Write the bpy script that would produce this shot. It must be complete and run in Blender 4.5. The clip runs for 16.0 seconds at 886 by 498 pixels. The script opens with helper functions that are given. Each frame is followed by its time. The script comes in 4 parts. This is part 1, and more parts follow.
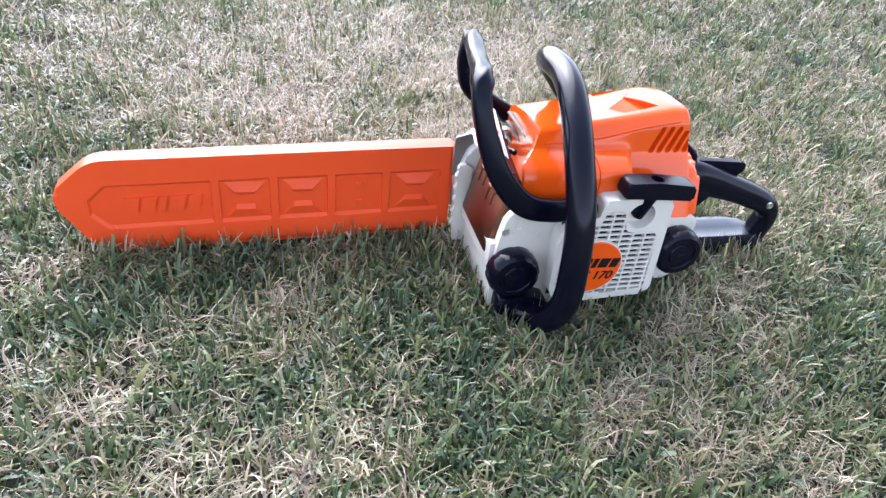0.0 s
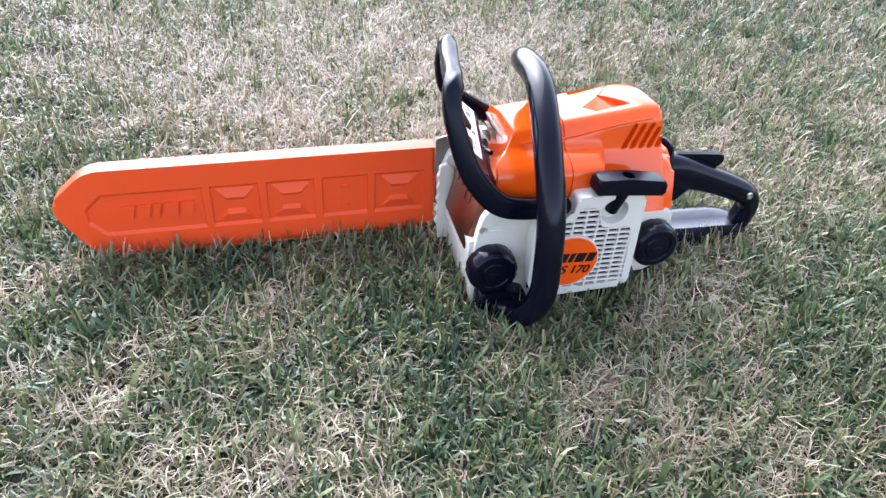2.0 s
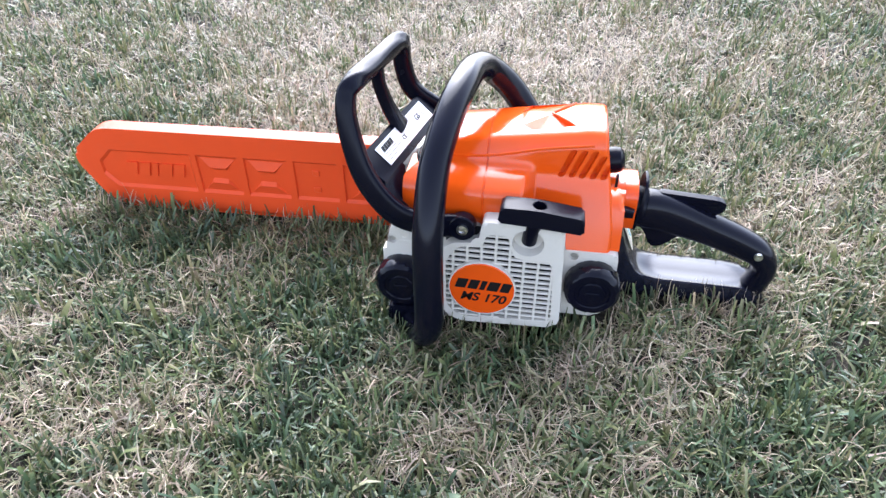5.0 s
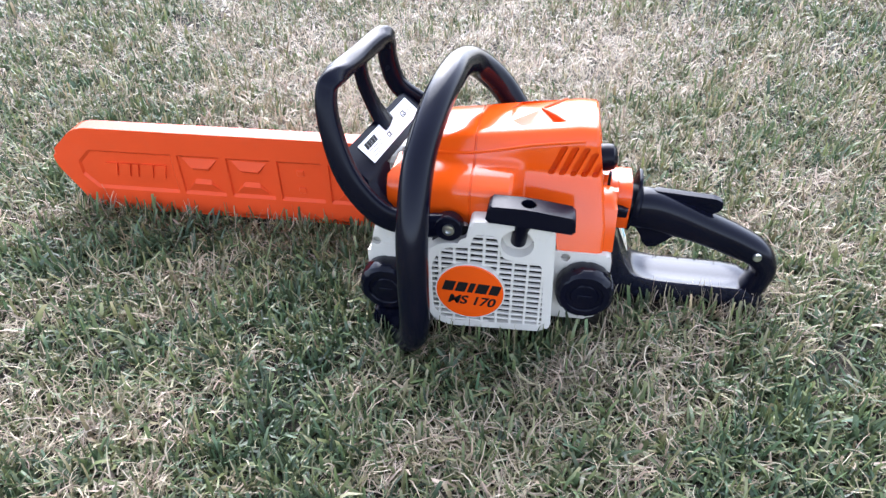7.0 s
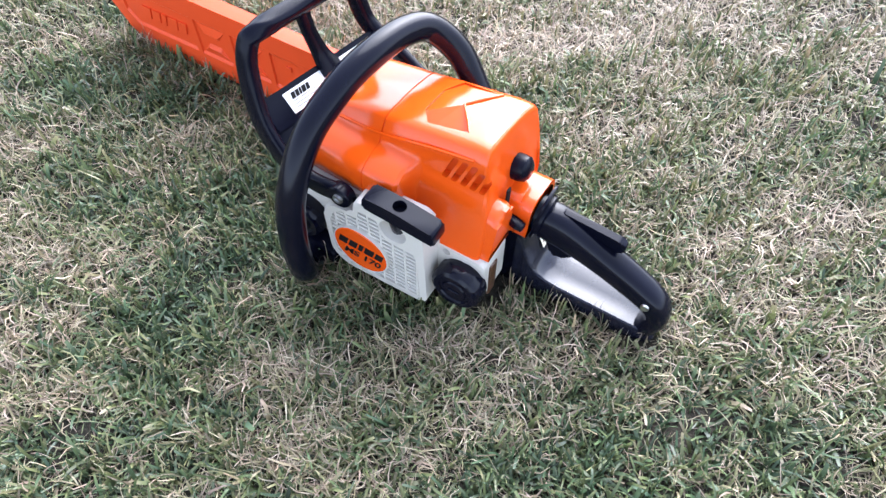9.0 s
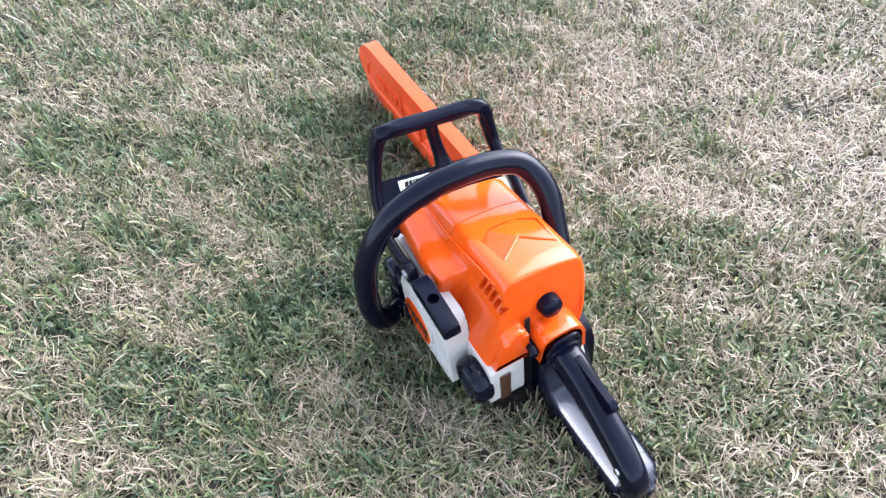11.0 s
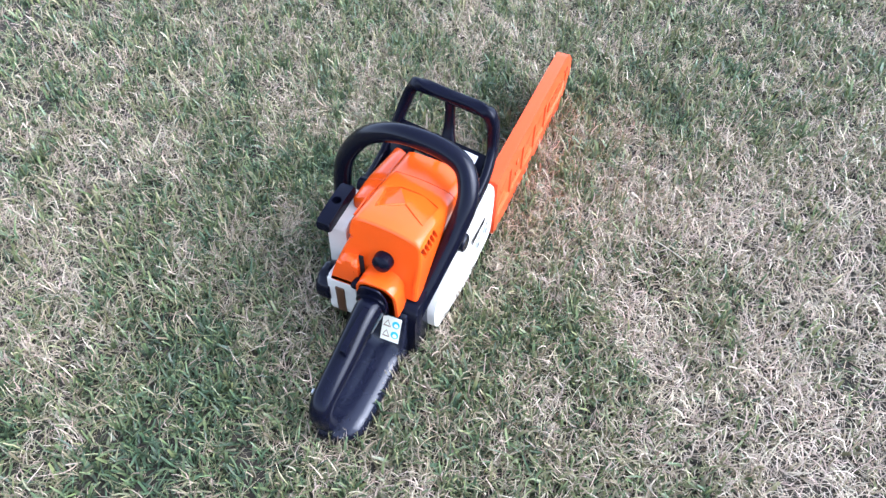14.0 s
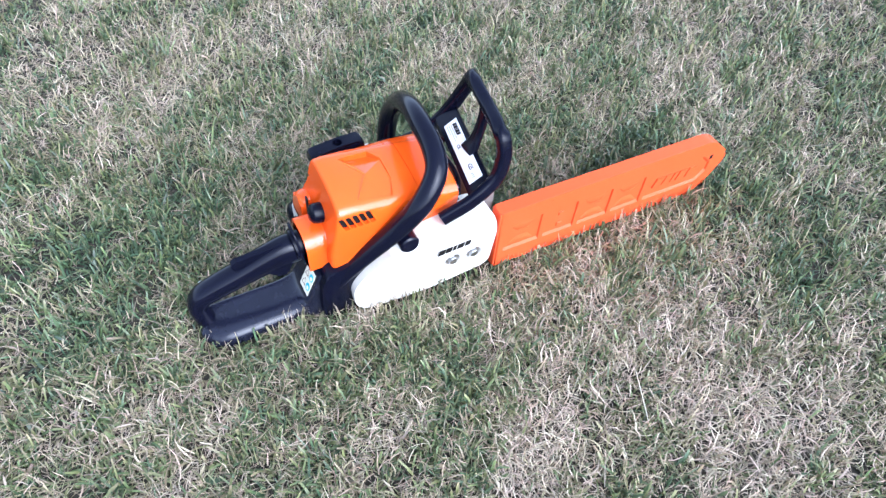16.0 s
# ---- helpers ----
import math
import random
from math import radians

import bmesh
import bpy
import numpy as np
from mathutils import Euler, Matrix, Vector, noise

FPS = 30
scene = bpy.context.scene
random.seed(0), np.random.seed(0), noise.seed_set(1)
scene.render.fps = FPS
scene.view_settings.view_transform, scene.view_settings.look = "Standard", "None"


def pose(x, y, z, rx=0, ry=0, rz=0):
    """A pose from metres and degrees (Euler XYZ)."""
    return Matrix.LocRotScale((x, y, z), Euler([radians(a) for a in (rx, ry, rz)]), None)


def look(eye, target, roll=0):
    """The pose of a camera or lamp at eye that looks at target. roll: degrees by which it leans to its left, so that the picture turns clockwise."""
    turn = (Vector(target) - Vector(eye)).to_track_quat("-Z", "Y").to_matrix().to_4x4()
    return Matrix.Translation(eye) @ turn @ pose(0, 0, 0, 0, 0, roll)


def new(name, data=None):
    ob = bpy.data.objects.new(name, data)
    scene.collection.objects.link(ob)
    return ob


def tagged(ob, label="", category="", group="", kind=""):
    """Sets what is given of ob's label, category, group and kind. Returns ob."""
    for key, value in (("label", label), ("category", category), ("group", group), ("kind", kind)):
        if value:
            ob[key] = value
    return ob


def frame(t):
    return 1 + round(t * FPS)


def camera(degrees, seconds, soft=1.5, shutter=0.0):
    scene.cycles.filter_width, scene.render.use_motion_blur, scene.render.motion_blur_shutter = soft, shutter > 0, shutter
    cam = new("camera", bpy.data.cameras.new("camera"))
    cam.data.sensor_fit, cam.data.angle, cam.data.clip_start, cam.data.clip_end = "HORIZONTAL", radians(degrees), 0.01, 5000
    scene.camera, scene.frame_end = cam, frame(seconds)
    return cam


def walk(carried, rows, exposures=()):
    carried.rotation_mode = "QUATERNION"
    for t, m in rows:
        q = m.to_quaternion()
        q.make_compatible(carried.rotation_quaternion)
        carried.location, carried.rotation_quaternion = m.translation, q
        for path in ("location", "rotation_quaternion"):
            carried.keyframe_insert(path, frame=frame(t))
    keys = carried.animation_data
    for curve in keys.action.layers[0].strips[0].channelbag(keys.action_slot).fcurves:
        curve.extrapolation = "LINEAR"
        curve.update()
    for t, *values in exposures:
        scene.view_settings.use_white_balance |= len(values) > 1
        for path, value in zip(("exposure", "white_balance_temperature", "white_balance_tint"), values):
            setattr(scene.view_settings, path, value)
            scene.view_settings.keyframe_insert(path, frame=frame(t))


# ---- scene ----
cam = camera(65.6, 16.0, soft=1.4)
PATH = [
    (0, (-0.327, -0.531, 0.436), (0.159, 1.02, -0.73), 6.9),
    (0.5, (-0.327, -0.536, 0.444), (0.154, 1.017, -0.72), 6.7),
    (1, (-0.313, -0.539, 0.444), (0.197, 1.002, -0.724), 7.3),
    (1.5, (-0.309, -0.546, 0.446), (0.147, 0.983, -0.759), 6.4),
    (2, (-0.295, -0.554, 0.46), (0.134, 0.993, -0.733), 4.4),
    (2.5, (-0.248, -0.522, 0.448), (0.088, 0.964, -0.849), 5.9),
    (3, (-0.178, -0.469, 0.482), (-0.004, 0.925, -0.942), 6.4),
    (3.5, (-0.107, -0.526, 0.462), (-0.174, 1.009, -0.819), 3.4),
    (4, (-0.047, -0.555, 0.487), (-0.189, 0.978, -0.789), 4.3),
    (4.2, (-0.016, -0.551, 0.482), (-0.219, 0.988, -0.778), 2.3),
    (6.3, (0.032, -0.515, 0.456), (-0.241, 1.045, -0.766), -1.5),
    (6.5, (0.029, -0.518, 0.452), (-0.232, 1.045, -0.768), -0.5),
    (7, (0.029, -0.512, 0.449), (-0.235, 1.047, -0.775), -0.5),
    (7.5, (0.025, -0.499, 0.436), (-0.223, 1.046, -0.809), -0.4),
    (8, (0.013, -0.439, 0.443), (-0.197, 0.965, -0.967), 0.6),
    (8.5, (0.069, -0.365, 0.565), (-0.267, 0.724, -1.079), 0.1),
    (9, (0.228, -0.329, 0.597), (-0.333, 0.626, -1.068), 1.2),
    (9.5, (0.291, -0.292, 0.612), (-0.487, 0.582, -1.01), 0.1),
    (10, (0.298, -0.249, 0.634), (-0.617, 0.48, -0.988), -2.0),
    (10.2, (0.313, -0.245, 0.651), (-0.674, 0.471, -0.934), -2.9),
    (12.3, (0.506, 0.032, 0.755), (-0.732, 0.084, -0.814), -6.7),
    (12.5, (0.514, 0.071, 0.763), (-0.727, 0.085, -0.805), -4.1),
    (13, (0.556, 0.17, 0.775), (-0.774, -0.118, -0.69), -4.1),
    (13.5, (0.578, 0.236, 0.776), (-0.695, -0.115, -0.726), -2.0),
    (14, (0.543, 0.31, 0.757), (-0.675, -0.186, -0.749), 0.9),
    (14.5, (0.508, 0.4, 0.761), (-0.591, -0.259, -0.774), 0.8),
    (15, (0.448, 0.527, 0.765), (-0.538, -0.309, -0.761), 3.5),
    (15.5, (0.331, 0.531, 0.753), (-0.524, -0.438, -0.774), 5.2),
    (16, (0.231, 0.577, 0.741), (-0.422, -0.497, -0.814), 5.1),
]
walk(cam, [(t, look(eye, target, roll)) for t, eye, target, roll in PATH], [(0.0, 2.19, 5650, 14), (8.0, 2.2, 5690, 14), (10.0, 2.3, 5680, 13), (13.0, 2.16, 5400, 14), (16.0, 1.92, 5160, 13)])

# ---- light ----
world = bpy.data.worlds.new("overcast_sky")
scene.world = world
world.use_nodes = True
wn, wl = world.node_tree.nodes, world.node_tree.links
sky = wn.new("ShaderNodeTexSky")
sky.sky_type, sky.sun_disc = "NISHITA", False
sky.sun_elevation, sky.sun_rotation, sky.dust_density, sky.air_density = radians(39), radians(-11), 2.5, 1.0
pale = wn.new("ShaderNodeHueSaturation")
pale.inputs["Saturation"].default_value = 0.42
wl.new(sky.outputs[0], pale.inputs["Color"])
wl.new(pale.outputs[0], wn["Background"].inputs[0])
wn["Background"].inputs[1].default_value = 0.15
sun = new("sun", bpy.data.lights.new("sun", "SUN"))
sun.data.energy, sun.data.angle, sun.data.color = 1.1, radians(60), (1.0, 0.98, 0.96)
sun.matrix_world = look((-0.6, 3.0, 2.5), (0, 0, 0))

SOIL = -0.02


# ---- materials ----
def material(name, colour, rough=0.4, metal=0.0, coat=0.0, vary=0.08, grain=0.0, grain_scale=600.0, dirt=0.0, dirt_colour=(0.2, 0.17, 0.12), spec=0.5):
    m = bpy.data.materials.new(name)
    m.use_nodes = True
    n, l = m.node_tree.nodes, m.node_tree.links
    b = n["Principled BSDF"]
    b.inputs["Metallic"].default_value = metal
    b.inputs["Coat Weight"].default_value = coat
    b.inputs["Coat Roughness"].default_value = 0.12
    b.inputs["Specular IOR Level"].default_value = spec
    pos = n.new("ShaderNodeTexCoord")
    big, small = n.new("ShaderNodeTexNoise"), n.new("ShaderNodeTexNoise")
    big.inputs["Scale"].default_value, small.inputs["Scale"].default_value = 28.0, grain_scale
    big.inputs["Detail"].default_value = 6.0
    for t in (big, small):
        l.new(pos.outputs["Object"], t.inputs["Vector"])
    mix = n.new("ShaderNodeMix")
    mix.data_type = "RGBA"
    mix.inputs[6].default_value = (*[c * (1 - vary) for c in colour], 1)
    mix.inputs[7].default_value = (*[min(1, c * (1 + vary)) for c in colour], 1)
    l.new(big.outputs["Fac"], mix.inputs[0])
    out = mix.outputs[2]
    if dirt:
        ramp = n.new("ShaderNodeMapRange")
        ramp.inputs["From Min"].default_value, ramp.inputs["From Max"].default_value = 0.55, 0.8
        ramp.inputs["To Max"].default_value = dirt
        spots = n.new("ShaderNodeTexNoise")
        spots.inputs["Scale"].default_value, spots.inputs["Detail"].default_value, spots.inputs["Roughness"].default_value = 60.0, 8.0, 0.7
        l.new(pos.outputs["Object"], spots.inputs["Vector"])
        l.new(spots.outputs["Fac"], ramp.inputs["Value"])
        soil = n.new("ShaderNodeMix")
        soil.data_type = "RGBA"
        soil.inputs[7].default_value = (*dirt_colour, 1)
        l.new(ramp.outputs[0], soil.inputs[0])
        l.new(out, soil.inputs[6])
        out = soil.outputs[2]
    l.new(out, b.inputs["Base Color"])
    rr = n.new("ShaderNodeMapRange")
    rr.inputs["To Min"].default_value, rr.inputs["To Max"].default_value = rough * 0.8, rough * 1.25
    l.new(big.outputs["Fac"], rr.inputs["Value"])
    l.new(rr.outputs[0], b.inputs["Roughness"])
    if grain:
        bump = n.new("ShaderNodeBump")
        bump.inputs["Strength"].default_value, bump.inputs["Distance"].default_value = grain, 0.0006
        l.new(small.outputs["Fac"], bump.inputs["Height"])
        l.new(bump.outputs[0], b.inputs["Normal"])
    return m


ORANGE = material("orange_plastic", (0.72, 0.082, 0.003), 0.13, coat=0.1, vary=0.05, grain=0.010, dirt=0.06, spec=0.4)
SCAB = material("orange_scabbard_plastic", (0.73, 0.077, 0.017), 0.30, vary=0.06, grain=0.05, dirt=0.08, spec=0.2)
WHITE = material("white_plastic", (0.60, 0.565, 0.500), 0.36, vary=0.06, grain=0.04, dirt=0.28, dirt_colour=(0.30, 0.27, 0.21))
DULL = material("dull_grey", (0.17, 0.155, 0.14), 0.5, metal=0.3, vary=0.25, grain=0.1, dirt=0.3, dirt_colour=(0.06, 0.05, 0.04))
BLACK = material("black_plastic", (0.0028, 0.0032, 0.009), 0.25, vary=0.3, grain=0.03, dirt=0.015, dirt_colour=(0.06, 0.06, 0.065), spec=0.14)
RUBBER = material("black_grip_plastic", (0.0028, 0.0032, 0.009), 0.16, vary=0.3, grain=0.02, dirt=0.015, dirt_colour=(0.06, 0.06, 0.065), spec=0.2)
GREY = material("worn_black_plastic", (0.008, 0.009, 0.018), 0.18, coat=0.1, vary=0.3, grain=0.03, dirt=0.12, dirt_colour=(0.12, 0.12, 0.135), spec=0.36)
STEEL = material("steel", (0.55, 0.55, 0.55), 0.3, metal=1.0, vary=0.1, grain=0.1)
MUFFLER = material("heat_stained_muffler_steel", (0.22, 0.10, 0.065), 0.38, metal=1.0, vary=0.35, grain=0.1)
SPIKE = material("worn_spike_metal", (0.40, 0.385, 0.35), 0.38, metal=0.55, vary=0.25, grain=0.1, dirt=0.4, dirt_colour=(0.10, 0.07, 0.045))
CAST = material("cast_engine_metal", (0.09, 0.085, 0.08), 0.4, metal=0.5, vary=0.4, grain=0.3, dirt=0.5, dirt_colour=(0.03, 0.025, 0.02))
# near black that paints in the shade inside openings
RECESS_SHADE = material("recess_shade", (0.010, 0.010, 0.011), 0.7, spec=0.1)
INK = material("black_print", (0.010, 0.009, 0.009), 0.5, spec=0.15)
PAPER = material("white_sticker", (0.86, 0.86, 0.85), 0.35, vary=0.03)
CREAM = material("cream_sticker", (0.76, 0.72, 0.58), 0.35, vary=0.03)
CYAN = material("cyan_print", (0.05, 0.42, 0.5), 0.4)
BROWN = material("brown_tank_window", (0.075, 0.034, 0.016), 0.3, vary=0.2)


# ---- builders ----
def finish(bm, name, mat, angle=35):
    bmesh.ops.recalc_face_normals(bm, faces=bm.faces)
    me = bpy.data.meshes.new(name)
    bm.to_mesh(me)
    bm.free()
    me.materials.append(mat)
    me.shade_smooth()
    me.set_sharp_from_angle(angle=radians(angle))
    return me


def part(name, bm, mat, parent, label="", angle=35):
    ob = new(name, finish(bm, name, mat, angle))
    ob.parent = parent
    if parent is not None and parent.type == "MESH":
        ob.matrix_parent_inverse = parent.matrix_world.inverted()
    return tagged(ob, label)


def box(x0, x1, y0, y1, z0, z1, bevel=0.002, seg=2, bm=None, m=None):
    b = bmesh.new()
    bmesh.ops.create_cube(b, size=1)
    for v in b.verts:
        v.co = Vector(((x0 + x1) / 2 + v.co.x * (x1 - x0), (y0 + y1) / 2 + v.co.y * (y1 - y0), (z0 + z1) / 2 + v.co.z * (z1 - z0)))
    if bevel:
        bmesh.ops.bevel(b, geom=list(b.edges), offset=bevel, segments=seg, affect="EDGES", profile=0.5)
    if m is not None:
        b.transform(m)
    return merge(bm, b)


def merge(bm, b):
    if bm is None:
        return b
    me = bpy.data.meshes.new("t")
    b.to_mesh(me)
    b.free()
    bm.from_mesh(me)
    bpy.data.meshes.remove(me)
    return bm


def prism(outline, a0, a1, axis="y", bevel=0.002, seg=2, bm=None):
    """An outline (two coordinates) drawn out from a0 to a1 along an axis, with rounded edges."""
    b = bmesh.new()
    place = {"y": lambda p, a: (p[0], a, p[1]), "x": lambda p, a: (a, p[0], p[1]), "z": lambda p, a: (p[0], p[1], a)}[axis]
    lo = [b.verts.new(place(p, a0)) for p in outline]
    hi = [b.verts.new(place(p, a1)) for p in outline]
    b.faces.new(lo)
    b.faces.new(hi[::-1])
    n = len(outline)
    for i in range(n):
        b.faces.new((lo[i], hi[i], hi[(i + 1) % n], lo[(i + 1) % n]))
    if bevel:
        rim = [e for e in b.edges if sum(v in lo for v in e.verts) != 1]
        bmesh.ops.bevel(b, geom=rim, offset=bevel, segments=seg, affect="EDGES", profile=0.5)
    return merge(bm, b)


def rounded(outline, r, n=5):
    """The outline with its corners rounded to the radius r (or one radius a corner)."""
    out = []
    k = len(outline)
    for i in range(k):
        p = Vector(outline[i])
        a, c = Vector(outline[i - 1]) - p, Vector(outline[(i + 1) % k]) - p
        rr = r[i] if isinstance(r, (list, tuple)) else r
        rr = min(rr, a.length * 0.48, c.length * 0.48)
        if rr <= 0:
            out.append(tuple(p))
            continue
        s, e = p + a.normalized() * rr, p + c.normalized() * rr
        for j in range(n + 1):
            u = j / n
            out.append(tuple(s * (1 - u) ** 2 + p * 2 * u * (1 - u) + e * u * u))
    return out


def spline(points, n=8):
    c = [np.array(p, float) for p in points]
    c = [2 * c[0] - c[1], *c, 2 * c[-1] - c[-2]]
    out = []
    for i in range(1, len(c) - 2):
        a, b, d, e = c[i - 1:i + 3]
        for u in np.arange(n) / n:
            out.append(0.5 * (2 * b + (d - a) * u + (2 * a - 5 * b + 4 * d - e) * u * u + (3 * b - a - 3 * d + e) * u ** 3))
    out.append(c[-2])
    return out


def tube(points, size, n=8, sides=20, power=2.0, up=(0, 1, 0), bm=None):
    """A rod along a smooth curve; size gives half width and half height, one pair or a pair for each point; power over 2 squares its section."""
    path = [Vector(p) for p in spline(points, n)]
    if not isinstance(size, list):
        size = [size] * len(points)
    size = spline([(*s, 0) for s in size], n)
    b = bmesh.new()
    rings = []
    for i, p in enumerate(path):
        t = (path[min(i + 1, len(path) - 1)] - path[max(i - 1, 0)]).normalized()
        side = Vector(up) - t * t.dot(Vector(up))
        side.normalize()
        other = t.cross(side)
        ring = []
        for k in range(sides):
            a = 2 * math.pi * k / sides
            ca, sa = math.cos(a), math.sin(a)
            ca, sa = math.copysign(abs(ca) ** (2 / power), ca), math.copysign(abs(sa) ** (2 / power), sa)
            ring.append(b.verts.new(p + side * ca * size[i][0] + other * sa * size[i][1]))
        rings.append(ring)
    for r, q in zip(rings, rings[1:]):
        for k in range(sides):
            b.faces.new((r[k], r[(k + 1) % sides], q[(k + 1) % sides], q[k]))
    b.faces.new(rings[0][::-1])
    b.faces.new(rings[-1])
    return merge(bm, b)


def lathe(profile, m, sides=32, bm=None, notch=None):
    """A turned piece: profile of (radius, height) about z, set by the matrix m."""
    b = bmesh.new()
    rings = []
    for r, h in profile:
        ring = []
        for k in range(sides):
            a = 2 * math.pi * k / sides
            q = r * (notch(k) if notch and r > 0.012 else 1)
            ring.append(b.verts.new((q * math.cos(a), q * math.sin(a), h)))
        rings.append(ring)
    for r, q in zip(rings, rings[1:]):
        for k in range(sides):
            b.faces.new((r[k], r[(k + 1) % sides], q[(k + 1) % sides], q[k]))
    b.faces.new(rings[0][::-1])
    b.faces.new(rings[-1])
    b.transform(m)
    return merge(bm, b)


def loft(sections, bm=None):
    b = bmesh.new()
    rings = [[b.verts.new(p) for p in s] for s in sections]
    k = len(rings[0])
    for r, q in zip(rings, rings[1:]):
        for i in range(k):
            b.faces.new((r[i], r[(i + 1) % k], q[(i + 1) % k], q[i]))
    b.faces.new(rings[0][::-1])
    b.faces.new(rings[-1])
    return merge(bm, b)


def carve(ob, cutters, sharp=32):
    """Cuts the closed meshes of the list out of ob."""
    for c in cutters:
        bmesh.ops.recalc_face_normals(c, faces=c.faces)
        me = bpy.data.meshes.new("cutter")
        c.to_mesh(me)
        c.free()
        tool = new("cutter", me)
        mod = ob.modifiers.new("cut", "BOOLEAN")
        mod.object, mod.operation, mod.solver = tool, "DIFFERENCE", "EXACT"
        bpy.context.view_layer.update()
        made = bpy.data.meshes.new_from_object(ob.evaluated_get(bpy.context.evaluated_depsgraph_get()))
        ob.modifiers.clear()
        ob.data = made
        bpy.data.objects.remove(tool)
    ob.data.shade_smooth()
    ob.data.set_sharp_from_angle(angle=radians(sharp))


def thing(name, label, category, place=(0, 0, 0)):
    ob = tagged(new(name), label, category)
    ob.empty_display_size = 0.05
    return ob


def to_y(x, y, z):
    """Sets a turned piece so that its axis points to the starter side."""
    return Matrix.Translation((x, y, z)) @ Matrix.Rotation(radians(90), 4, "X")


def writing(text, size, mat, parent, m, shear=0.25, name="lettering"):
    cu = bpy.data.curves.new(name, "FONT")
    cu.body, cu.size, cu.shear, cu.extrude, cu.align_x, cu.align_y, cu.offset = text, size, shear, 0.0002, "CENTER", "CENTER", size * 0.008
    tmp = new(name, cu)
    bpy.context.view_layer.update()
    me = bpy.data.meshes.new_from_object(tmp.evaluated_get(bpy.context.evaluated_depsgraph_get()))
    bpy.data.objects.remove(tmp)
    b = bmesh.new()
    for k, d in enumerate((-1, 0, 1)):
        c = me.copy()
        c.transform(Matrix.Translation((d * size * 0.022, d * size * 0.008, 0.00005 * k)))
        b.from_mesh(c)
        bpy.data.meshes.remove(c)
    b.to_mesh(me)
    b.free()
    me.transform(m)
    me.materials.clear()
    me.materials.append(mat)
    ob = new(name, me)
    ob.parent = parent
    return ob


def mark_bars(width, height, mat, parent, m, count=5, name="print_bar", depth=0.0004, slant=0.28):
    """A row of slanted plain blocks in place of a word mark."""
    b = bmesh.new()
    share = [(1.1, 1.0, 0.55, 1.15, 0.95)[i % 5] for i in range(count)]
    step, x0 = width / (sum(share) + 0.22 * (count - 1)), -width / 2
    for w in share:
        x1 = x0 + w * step
        prism([(x0, -height / 2), (x1, -height / 2), (x1 + slant * height, height / 2), (x0 + slant * height, height / 2)], 0, depth, "z", 0, bm=b)
        x0 = x1 + 0.22 * step
    b.transform(m)
    return part(name, b, mat, parent)


FACE_LEFT = Matrix.Rotation(radians(90), 4, "X")            # text plane facing the starter side
FACE_RIGHT = Matrix.Rotation(radians(180), 4, "Z") @ FACE_LEFT  # text plane facing the sprocket side


# ---- scabbard ----
SCAB_Y = (0.0970, 0.1165)


